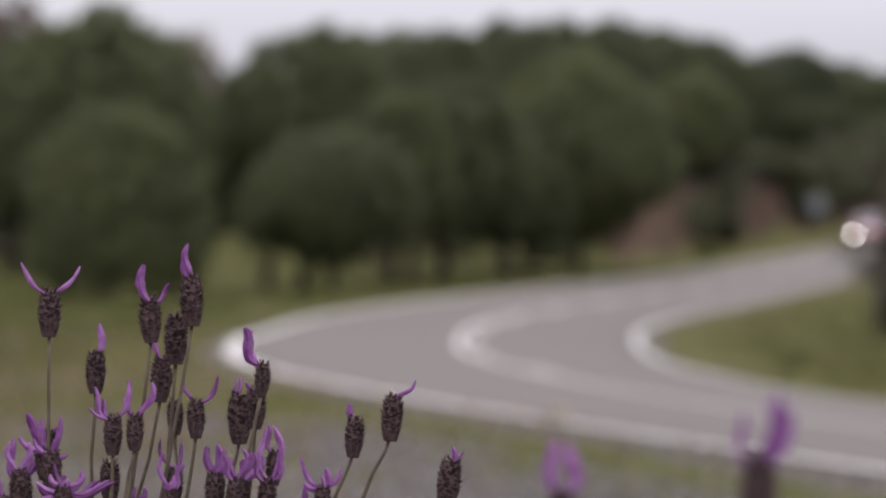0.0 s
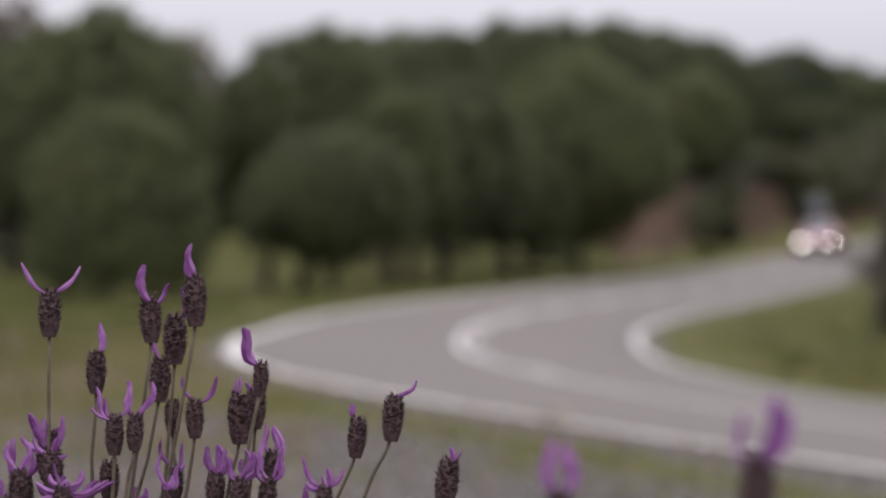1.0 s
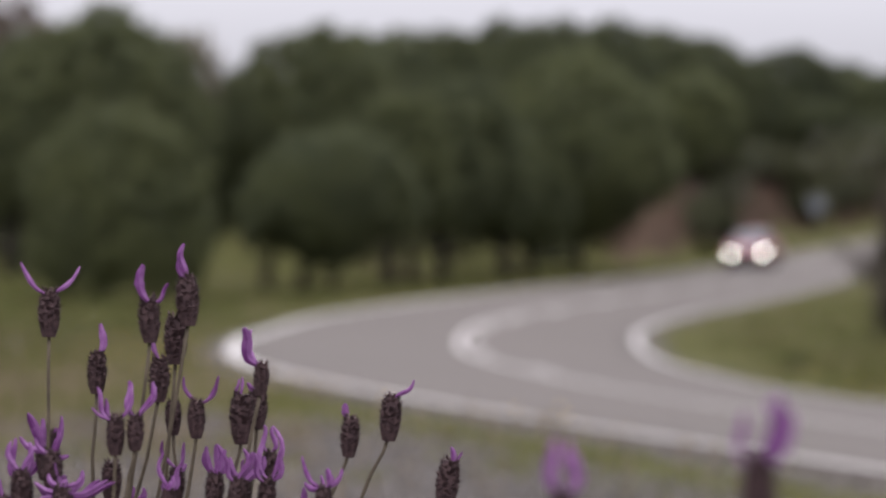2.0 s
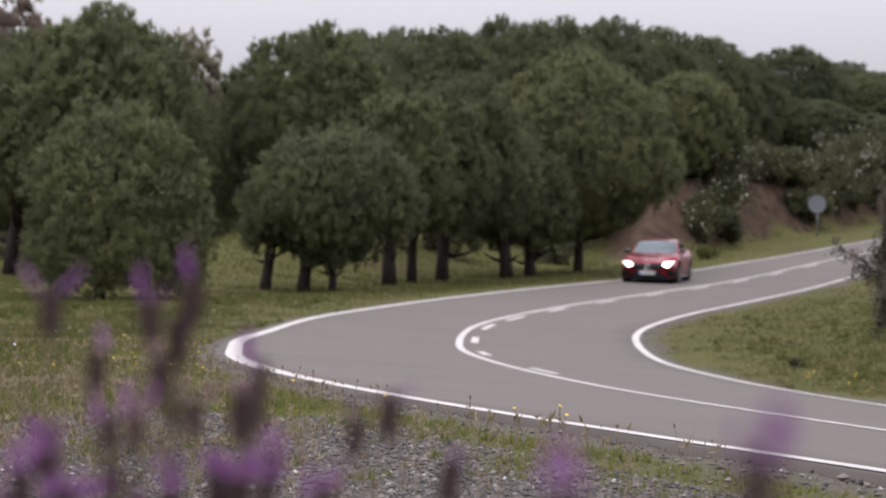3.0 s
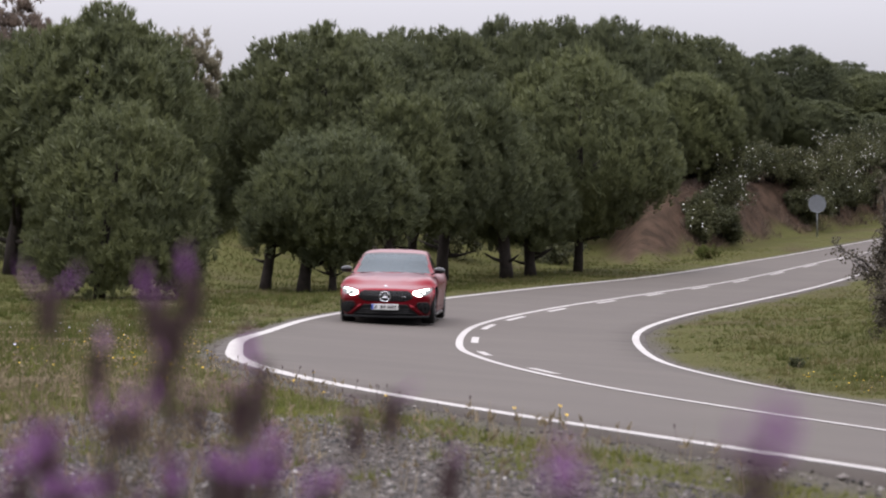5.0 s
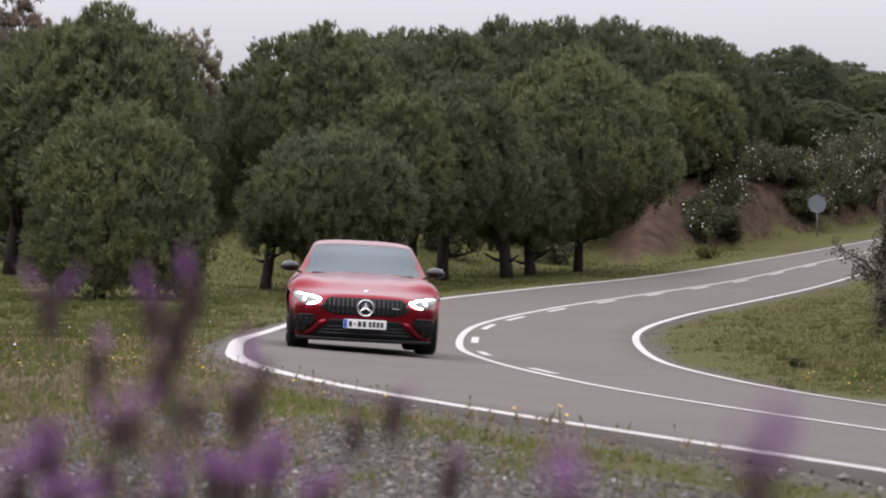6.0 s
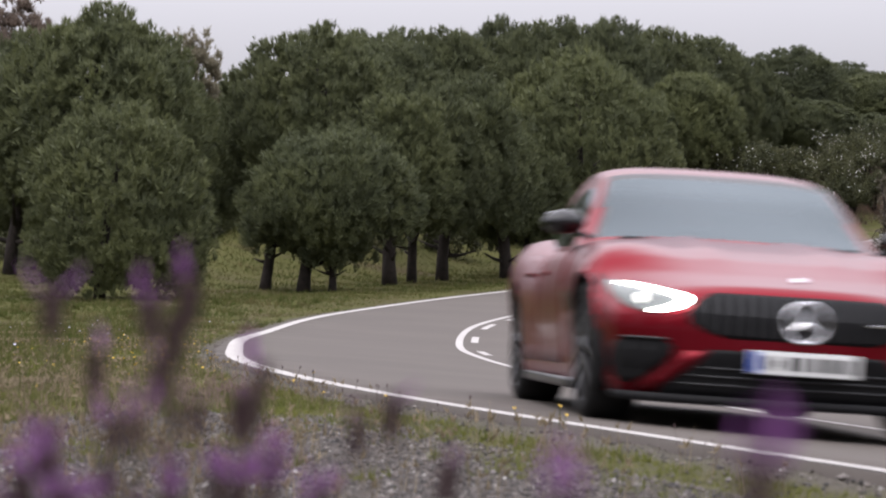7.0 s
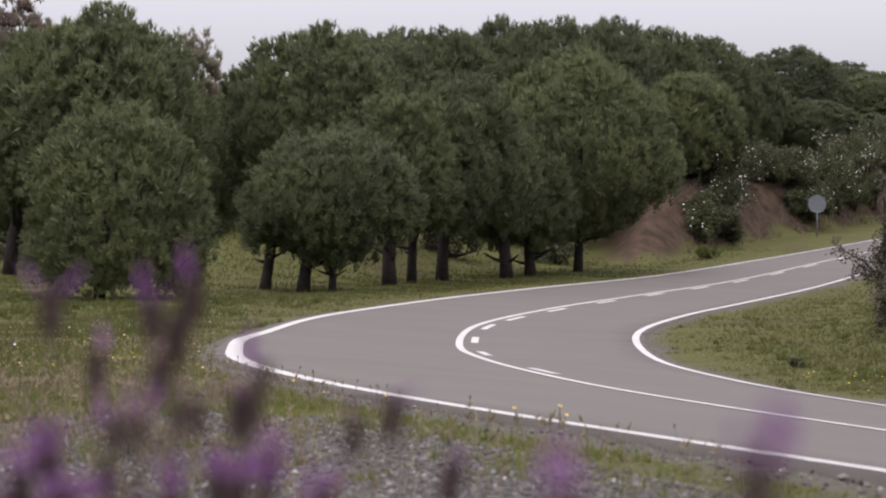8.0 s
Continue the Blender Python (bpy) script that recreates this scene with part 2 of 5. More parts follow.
def ground_material():
    m, n, l, b = material("ground_soil", 0.95)
    b.inputs["Specular IOR Level"].default_value = 0.05
    tc = n.new("ShaderNodeTexCoord")

    def tex(scale, detail=4):
        t = n.new("ShaderNodeTexNoise")
        t.inputs["Scale"].default_value, t.inputs["Detail"].default_value = scale, detail
        l.new(tc.outputs["Object"], t.inputs["Vector"])
        return t.outputs["Fac"]

    def ramp(fac, dark, light, lo=0.35, hi=0.65):
        r = n.new("ShaderNodeValToRGB")
        r.color_ramp.elements[0].position, r.color_ramp.elements[1].position = lo, hi
        r.color_ramp.elements[0].color, r.color_ramp.elements[1].color = (*dark, 1), (*light, 1)
        l.new(fac, r.inputs["Fac"])
        return r.outputs["Color"]

    def mix(fac, a, c):
        x = n.new("ShaderNodeMix")
        x.data_type = "RGBA"
        l.new(fac, x.inputs["Factor"])
        l.new(a, x.inputs["A"])
        l.new(c, x.inputs["B"])
        return x.outputs["Result"]

    fine = tex(26, 6)
    grass = mix(tex(0.5), ramp(fine, (0.038, 0.047, 0.012), (0.068, 0.074, 0.020)), ramp(fine, (0.054, 0.048, 0.018), (0.092, 0.079, 0.034)))
    grass = mix(ramp(tex(0.35, 5), (0, 0, 0), (1, 1, 1), 0.50, 0.72), grass, ramp(fine, (0.040, 0.033, 0.017), (0.075, 0.058, 0.034)))
    gravel = ramp(tex(60, 6), (0.030, 0.027, 0.026), (0.125, 0.110, 0.099), 0.38, 0.62)
    dirt = ramp(tex(1.6, 8), (0.032, 0.022, 0.015), (0.064, 0.041, 0.028))
    g = n.new("ShaderNodeAttribute")
    g.attribute_name = "gravel"
    d = n.new("ShaderNodeAttribute")
    d.attribute_name = "dirt"
    l.new(mix(d.outputs["Fac"], mix(g.outputs["Fac"], grass, gravel), dirt), b.inputs["Base Color"])
    bp = n.new("ShaderNodeBump")
    bp.inputs["Strength"].default_value, bp.inputs["Distance"].default_value = 0.6, 0.05
    l.new(fine, bp.inputs["Height"])
    l.new(bp.outputs[0], b.inputs["Normal"])
    return m


GROUND = ground_material()
build_ground()


def ribbon(name, ys, u0, u1, up, mat, depth=0.0, jag=0.0):
    """A strip along the road between two offsets from the centre line, with its sides turned down."""
    rng = np.random.default_rng(3)
    j0, j1 = jag * rng.normal(0, 1, len(ys)), jag * rng.normal(0, 1, len(ys))
    steps = np.linspace(0, 1, 9 if u1 - u0 > 1 else 2)
    rows = [road_point(ys, u0 + j0, up - depth)] if depth else []
    rows += [road_point(ys, (u0 + j0) * (1 - k) + (u1 + j1) * k, up) for k in steps]
    rows += [road_point(ys, u1 + j1, up - depth)] if depth else []
    v = np.stack(rows, 1)
    n, m = v.shape[:2]
    a = (np.arange(n - 1)[:, None] * m + np.arange(m - 1)).ravel()
    return mesh_object(name, v.reshape(-1, 3), np.stack([a, a + 1, a + m + 1, a + m], 1), [mat], True)


ALONG = SY[(SY >= -55) & (SY <= 250)]
tagged(ribbon("road", ALONG, OUTER, INNER, 0.0, ASPHALT, 0.09, 0.03), "worn grey asphalt country road in a long bend", "road", kind="structure")
LINES = ALONG[ALONG <= 200]
tagged(ribbon("edge_line", LINES, -LANE - 0.085, -LANE + 0.085, 0.005, PAINT), "white painted line along the road edge", "road marking", "road markings", "structure")
tagged(ribbon("edge_line", LINES, LANE - 0.07, LANE + 0.07, 0.005, PAINT), "white painted line along the road edge", "road marking", "road markings", "structure")
tagged(ribbon("centre_line", LINES, -0.062, 0.062, 0.005, PAINT), "solid white painted line along the road centre", "road marking", "road markings", "structure")


def dash(y0, y1):
    ob = ribbon("lane_dash", np.linspace(y0, y1, 9), 0.20, 0.33, 0.005, PAINT)
    return tagged(ob, "short white painted dash beside the centre line", "road marking", "lane dashes", "structure")


for station in [28.2, 37.0, 43.8, 49.6, 54.2, 59.8, 66.5, 73.3, 79.8, 86.0, 92.2] + [98.2 + 6.0 * k for k in range(12)]:
    dash(station - 1.2, station + 1.2)


# ---- trees ----
def tufts(points, dirs, size, rng, blades=9, width=0.17, spread=0.5, out=None):
    """Sprays of narrow pointed blades: one at each point, along its direction, their flat sides turned outwards where out is given."""
    n = len(points)
    d = dirs / np.linalg.norm(dirs, axis=1)[:, None]
    way = d[:, None] + spread * rng.normal(0, 1, (n, blades, 3))
    way /= np.linalg.norm(way, axis=2)[..., None]
    turned = rng.normal(0, 1, (n, blades, 3))
    if out is not None:
        turned = out[:, None] + 0.38 * turned
    side = np.cross(way, turned)
    side /= np.linalg.norm(side, axis=2)[..., None] + 1e-9
    ln = (size[:, None] * rng.uniform(0.7, 1.2, (n, blades)))[..., None]
    base = points[:, None] + 0.05 * ln * rng.normal(0, 1, (n, blades, 3))
    v = np.stack([base - side * ln * width * 0.5, base + side * ln * width * 0.5, base + way * ln], 2).reshape(-1, 3)
    f = np.arange(n * blades * 3).reshape(-1, 3)
    return v, f


def tube(path, radii, sides=8):
    path = np.asarray(path, dtype=float)
    v, f = [], []
    for i, p in enumerate(path):
        t = path[min(i + 1, len(path) - 1)] - path[max(i - 1, 0)]
        t = t / (np.linalg.norm(t) + 1e-9)
        a = np.cross(t, (0.3, 1, 0.2))
        a /= np.linalg.norm(a)
        b = np.cross(t, a)
        for k in range(sides):
            w = 2 * math.pi * k / sides
            v.append(p + radii[i] * (math.cos(w) * a + math.sin(w) * b))
    for i in range(len(path) - 1):
        for k in range(sides):
            k2 = (k + 1) % sides
            f.append((i * sides + k, i * sides + k2, (i + 1) * sides + k2, (i + 1) * sides + k))
    f.append(tuple(range(sides))[::-1])
    f.append(tuple((len(path) - 1) * sides + k for k in range(sides)))
    return v, f


def tubes(list_of):
    v, f = [], []
    for path, radii, sides in list_of:
        a, b = tube(path, radii, sides)
        f += [tuple(i + len(v) for i in q) for q in b]
        v += list(a)
    return v, f


def crown_points(rng, radius, low, high, lobes, per, flat=1.3, lump=0.2, clump=0.0, taper=1.0):
    """Points and outward ways over the many small lobes of a domed crown between two heights, gathered in clumps; taper draws in the underside."""
    mid, half = low + (high - low) * 0.40, (high - low) * 0.60
    pts, ways = [], []
    for i in range(lobes):
        z = 1 - 1.70 * (i + 0.5) / lobes
        w = i * 2.399963 + rng.normal(0, 0.2)
        r = math.sqrt(max(0.0, 1 - z * z)) * (1.0 if z > 0 else 1 + (1 - taper) * z)
        out = np.array([r * math.cos(w), r * math.sin(w), z])
        k = rng.uniform(0.78, 0.91) * (1 + 0.05 * math.sin(3 * w + 2 * z + radius) + 0.03 * math.sin(5 * w - 4 * z))
        c = np.array([k * radius * out[0], k * radius * out[1], mid + k * half * z * (1.0 if z > 0 else 0.66)])
        lr = lump * radius * rng.uniform(0.65, 1.35) * np.array([1, 1, 0.9])
        n = int(per * rng.uniform(0.8, 1.2))
        group = 7 if clump else 1
        d = rng.normal(0, 1, (max(1, n // group), 3))
        d /= np.linalg.norm(d, axis=1)[:, None]
        d[(d @ out) < -0.3] *= -1
        p = c + d * lr * rng.uniform(0.75, 1.05, (len(d), 1))
        a = d * 0.7 + out * 0.25 + np.array([0, 0, flat])
        if clump:
            p, a = np.repeat(p, group, 0), np.repeat(a, group, 0)
            p = p + rng.normal(0, 1, p.shape) * np.array([0.30, 0.30, 0.50]) * clump
        pts.append(p)
        ways.append(a)
    return np.concatenate(pts), np.concatenate(ways)


def pine(x, y, radius, height, bole, seed, mat, dense=0.95, per=66, size=0.15, trunk=0.2, label="", shift=0.0, blades=9, fill=90, lumpy=1.0, taper=1.0, name="pine_tree", group="pine wood"):
    """A stone pine: trunk with limbs, and a domed crown of needle tufts; shift sets the crown aside of the foot."""
    rng = np.random.default_rng(seed)
    z = float(ground_height(x, y)[0])
    root = thing(name, pose(x, y, z - 0.05), label or "dark green stone pine with a dense domed crown", "tree", group)
    top = height * 0.80
    ks = np.linspace(0, 1, 8)
    path = [(shift * k * k + 0.06 * math.sin(4 * k + seed), 0.05 * math.sin(5 * k + seed), top * k) for k in ks]
    sticks = [(path, [trunk * (1.12 if k == 0 else 1 - 0.5 * k) for k in ks], 9)]
    for i in range(11):
        k = rng.uniform(max(0.12, bole / height * 0.75), 0.62)
        w = rng.uniform(0, 6.28)
        o = np.array([shift * k * k, 0, top * k])
        ln = radius * rng.uniform(0.35, 0.62)
        e = o + np.array([math.cos(w) * ln, math.sin(w) * ln, ln * rng.uniform(0.15, 0.6)])
        m = (o + e) / 2 + np.array([0, 0, -0.06 * ln])
        sticks.append(([o, m, e], [trunk * 0.4, trunk * 0.26, trunk * 0.1], 5))
    v, f = tubes(sticks)
    shape_in(root, "trunk", v, f, BARK, True)
    lump = (0.36 + 0.04 * radius) * lumpy
    count = int(2.4 * radius * (radius + 0.6 * (height - bole)) * dense / lump**2)
    p, d = crown_points(rng, radius, bole, height, count, per, lump=lump / radius, clump=size, taper=taper)
    inner, di = crown_points(rng, radius * (0.86 if lumpy == 1 else 0.83), bole + 0.05 * height, height * (0.94 if lumpy == 1 else 0.93), fill, 24, lump=0.24, taper=taper)
    p, d = np.concatenate([p, inner]), np.concatenate([d, di])
    big = np.concatenate([np.ones(len(p) - len(inner)), np.full(len(inner), 1.7)])
    away = p - np.array([0, 0, bole + 0.35 * (height - bole)])
    away /= np.linalg.norm(away, axis=1)[:, None] + 1e-9
    away[:, 2] += 0.12
    p[:, 0] += shift
    v, f = tufts(p, d, size * big * rng.uniform(0.7, 1.25, len(p)), rng, blades=blades, width=0.19, spread=0.42, out=away)
    shape_in(root, "crown", v, f, mat)
    return root


def bearing(cx, d):
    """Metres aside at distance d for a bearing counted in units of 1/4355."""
    return (cx - 784) / 4355 * d


def wood_pine(foot, d, mid, half, top, low, seed, mat, **more):
    """A pine by the bearings of its foot, crown middle and half width, and the rise of its crown's top and underside."""
    x = bearing(foot, d)
    g = float(ground_height(x, d)[0])
    height = 1.5 + (441 - top) / 4355 * d - g
    bole = max(-0.5, 1.5 + (441 - low) / 4355 * d - g)
    return pine(x, d, half / 4355 * d * 1.04, height, bole, seed, mat, shift=bearing(mid, d) - x, **more)


def build_wood():
    wood_pine(180, 64.4, 212, 155, 176, 575, 11, NEEDLES, lumpy=1.25, dense=0.85, per=78, fill=150, size=0.15, trunk=0.15, label="rounded grey-green pine with branches reaching the grass")
    wood_pine(538, 72.3, 592, 146, 232, 445, 12, NEEDLES, lumpy=1.25, dense=0.85, per=78, fill=150, size=0.16, trunk=0.20, label="small round-headed stone pine with pale new tips")
    wood_pine(470, 72.8, 500, 66, 310, 450, 31, NEEDLES_DARK, size=0.16, trunk=0.18)
    wood_pine(585, 72.0, 590, 60, 380, 470, 32, NEEDLES_DARK, size=0.15, trunk=0.13, label="young pine with forked bare lower limbs")
    wood_pine(15, 92, 178, 196, 20, 420, 13, NEEDLES, lumpy=1.25, dense=0.95, per=78, fill=170, size=0.25, trunk=0.26)
    wood_pine(330, 95, 330, 70, 150, 420, 14, NEEDLES, size=0.21, trunk=0.2)
    wood_pine(610, 98, 560, 182, 46, 400, 15, NEEDLES_DARK, lumpy=1.25, dense=0.85, per=78, fill=150, size=0.22, trunk=0.28)
    wood_pine(690, 78.4, 715, 85, 165, 440, 16, NEEDLES, lumpy=1.25, dense=0.85, per=78, fill=150, size=0.18, trunk=0.24)
    wood_pine(725, 80.4, 775, 80, 150, 440, 33, NEEDLES_DARK, size=0.18, trunk=0.17)
    wood_pine(785, 82.9, 830, 95, 135, 440, 17, NEEDLES, lumpy=1.25, dense=0.85, per=78, fill=150, size=0.18, trunk=0.22)
    wood_pine(895, 87, 870, 75, 190, 445, 34, NEEDLES, size=0.19, trunk=0.24)
    wood_pine(940, 89.6, 930, 80, 260, 455, 35, NEEDLES_DARK, size=0.19, trunk=0.22)
    wood_pine(1025, 93.1, 1022, 184, 95, 455, 18, NEEDLES, taper=0.0, lumpy=1.25, dense=0.85, per=78, fill=150, size=0.21, trunk=0.18)
    wood_pine(1225, 120, 1222, 85, 130, 320, 19, NEEDLES, size=0.24, trunk=0.22)
    # the tall row behind, by bearing, distance, top and half width
    first = wood_pine(700, 122, 700, 130, 66, 430, 20, NEEDLES_DARK, size=0.20, dense=1.1, lumpy=0.85, per=60, blades=6, fill=140, trunk=0.26, label="tall dark stone pine in the wood behind the bend")
    r0 = 130 / 4355 * 122 * 1.04
    h0 = 1.5 + (441 - 66) / 4355 * 122 - float(ground_height(bearing(700, 122), 122)[0])
    row = [(625, 126, 52, 125), (715, 130, 48, 120), (800, 124, 48, 120), (890, 128, 30, 120), (980, 124, 32, 125), (1075, 126, 30, 125), (1165, 130, 46, 110), (1252, 140, 62, 100), (1310, 144, 95, 80), (1400, 158, 82, 110), (1480, 165, 108, 105), (1565, 160, 126, 120), (1335, 150, 150, 90), (1440, 150, 175, 90), (1540, 150, 200, 90)]
    fill = [(440, 124, 130, 110), (500, 118, 150, 110), (760, 112, 190, 110), (960, 114, 150, 110), (40, 116, 58, 110), (-60, 110, 60, 150), (240, 122, 70, 120), (360, 118, 175, 90), (560, 116, 200, 110), (640, 110, 240, 100), (860, 110, 230, 110), (1110, 118, 160, 100), (1650, 180, 140, 120), (150, 110, 200, 130), (420, 112, 260, 80)]
    for i, (cx, d, top, half) in enumerate(row + fill):
        x = bearing(cx, d)
        g = float(ground_height(x, d)[0])
        t = copy_thing(first, pose(x, d, g - 0.05, 0, 0, 67 * i))
        k = half / 4355 * d / r0
        t.scale = (k, k, (1.5 + (441 - top) / 4355 * d - g) / h0)

    # thin-leaved trees rising behind
    for i, (cx, d, half, top, mat, label) in enumerate([(345, 116, 48, 44, GUMLEAF, "pale olive eucalyptus rising behind the pines"), (300, 119, 45, 62, GUMLEAF, "pale olive eucalyptus rising behind the pines"), (30, 122, 75, -25, DRYLEAF, "brownish eucalyptus with thin drooping foliage"), (-50, 124, 80, -30, DRYLEAF, "brownish eucalyptus with thin drooping foliage")]):
        wood_pine(cx, d, cx, half, top, 300, 60 + i, mat, size=0.26, per=22, dense=0.5, fill=30, trunk=0.18, label=label, name="eucalyptus", group="eucalyptus trees")


def build_unseen_pines():
    """Plainer pines added out of sight round the camera, to darken the car's reflections."""
    first = pine(-26, 8, 4.2, 9.5, 1.5, 91, NEEDLES, dense=0.5, per=9, size=0.55, trunk=0.25, blades=4, fill=40, label="unseen stone pine added to block low sky light")
    for i, (x, y) in enumerate([(-24, 18), (-27, 29), (-23, 39), (-30, -4), (-27, -15), (-18, -24), (-8, -30), (3, -34), (24, 20), (28, 33), (34, 46), (42, 60), (23, -14), (50, 76)]):
        b = copy_thing(first, pose(x, y, float(ground_height(x, y)[0]) - 0.05, 0, 0, 50 * i))
        b.scale = (1, 1, 0.85 + 0.05 * (i % 5))


GUMLEAF = leafy("pale_olive_leaves", (0.15, 0.138, 0.095), (0.29, 0.255, 0.18), 1.2, 0.6, 0.45)
DRYLEAF = leafy("brown_leaves", (0.12, 0.096, 0.078), (0.26, 0.20, 0.16), 1.2, 0.7, 0.45)
build_wood()
build_unseen_pines()


# ---- shrubs on the bank, the oak by the inner verge, thin trees behind, the sign ----
ROCKROSE = leafy("rockrose_leaves", (0.030, 0.035, 0.016), (0.092, 0.093, 0.042), 2.0, 0.6, 0.3)
OAKLEAF = leafy("oak_leaves", (0.040, 0.036, 0.026), (0.135, 0.115, 0.085), 3.0, 0.6, 0.3)
BLOSSOM = plain("white_petals", (0.80, 0.79, 0.74), 0.7)


def leaf_cards(points, dirs, size, rng, blades=4):
    """Small pointed leaves, two triangles each, in sprays."""
    n = len(points)
    way = dirs[:, None] + 0.9 * rng.normal(0, 1, (n, blades, 3))
    way /= np.linalg.norm(way, axis=2)[..., None]
    side = np.cross(way, rng.normal(0, 1, (n, blades, 3)))
    side /= np.linalg.norm(side, axis=2)[..., None] + 1e-9
    ln = (size * rng.uniform(0.6, 1.3, (n, blades)))[..., None]
    base = points[:, None] + ln * 0.6 * rng.normal(0, 1, (n, blades, 3))
    v = np.stack([base, base + way * ln * 0.5 + side * ln * 0.3, base + way * ln, base + way * ln * 0.5 - side * ln * 0.3], 2).reshape(-1, 3)
    a = np.arange(n * blades) * 4
    return v, np.stack([a, a + 1, a + 2, a + 3], 1)


def shrub(x, y, radius, height, seed, mat, name, label, category, group="", leaf=0.10, count=2600, flowers=0, up=0.0, stems=9, gaps=0.0, arms=()):
    rng = np.random.default_rng(seed)
    z = float(ground_height(x, y)[0]) + up
    root = thing(name, pose(x, y, z - 0.05), label, category, group)
    sticks, tips = [], []
    for i in range(stems):
        w, r = rng.uniform(0, 6.28), radius * rng.uniform(0.2, 0.95)
        e = np.array([r * math.cos(w), r * math.sin(w), height * rng.uniform(0.45, 0.95) * (1 - 0.35 * (r / radius)**2)])
        m = e * 0.5 + np.array([0, 0, 0.12 * height])
        sticks.append(([(0.1 * math.cos(w) * radius, 0.1 * math.sin(w) * radius, 0), m, e], [0.022 * height, 0.014 * height, 0.005 * height], 5))
        tips += [e, m * 0.35 + e * 0.65]
        for _ in range(3):
            q = m * 0.4 + e * 0.6
            e2 = q + rng.normal(0, 0.28, 3) * np.array([radius, radius, height * 0.7])
            e2[2] = max(e2[2], 0.12 * height)
            sticks.append(([q, (q + e2) / 2 + (0, 0, 0.03), e2], [0.010 * height, 0.007 * height, 0.003 * height], 4))
            tips += [e2, (q + e2) / 2]
    # long arms reaching out, leafy towards their ends
    sprays = []
    for ex, ez in arms:
        e = np.array([ex, rng.uniform(-0.2, 0.2), ez])
        a = np.array([0.15 * ex, 0, 0.55 * ez])
        m = (a + e) / 2 + np.array([0, 0, 0.10])
        sticks.append(([a, m, e], [0.022, 0.014, 0.005], 5))
        for k in np.linspace(0.35, 1.0, 12):
            q = m + (e - m) * (2 * k - 1) if k > 0.5 else a + (m - a) * 2 * k
            t = q + rng.normal(0, 1, 3) * np.array([0.10, 0.12, 0.12])
            sticks.append(([q, (q + t) / 2, t], [0.006, 0.004, 0.002], 4))
            sprays += [t] * 7
    v, f = tubes(sticks)
    shape_in(root, "woody_frame", v, f, BARK, True)
    tips = np.array(tips)
    c = tips[rng.integers(0, len(tips), count)]
    d = rng.normal(0, 1, (count, 3))
    d /= np.linalg.norm(d, axis=1)[:, None]
    p = c + d * rng.uniform(0.1, 1, (count, 1)) * np.array([radius, radius, height * 0.6]) * (0.30 - gaps)
    p[:, 2] = np.maximum(p[:, 2], 0.04)
    if sprays:
        p = np.concatenate([p, np.array(sprays) + rng.normal(0, 0.03, (len(sprays), 3))])
        d = np.concatenate([d, rng.normal(0, 0.6, (len(sprays), 3))])
    v, f = leaf_cards(p, d * 0.6 + (0, 0, 0.4), leaf, rng)
    shape_in(root, "foliage", v, f, mat)
    if flowers:
        # blossoms sit outermost, facing out
        pick = np.argsort(-(np.linalg.norm(p[:, :2], axis=1) / radius + p[:, 2] / height + rng.normal(0, 0.35, count)))[:flowers]
        v, f = [], []
        for i in pick:
            o, up_ = p[i] + d[i] * 0.05, d[i] + np.array((0.0, -0.5, 0.5))
            up_ /= np.linalg.norm(up_)
            a = np.cross(up_, (0.3, 0.2, 1))
            a /= np.linalg.norm(a)
            b = np.cross(up_, a)
            r, n0 = rng.uniform(0.020, 0.042), len(v)
            v.append(o)
            for k in range(10):
                w, rr = 0.628 * k, r * (1.0 if k % 2 == 0 else 0.6)
                v.append(o + (a * math.cos(w) + b * math.sin(w)) * rr + up_ * 0.25 * r)
            f += [(n0, n0 + 1 + k, n0 + 1 + (k + 1) % 10) for k in range(10)]
        shape_in(root, "blossom", v, f, BLOSSOM, False, "white open blossoms")
    return root


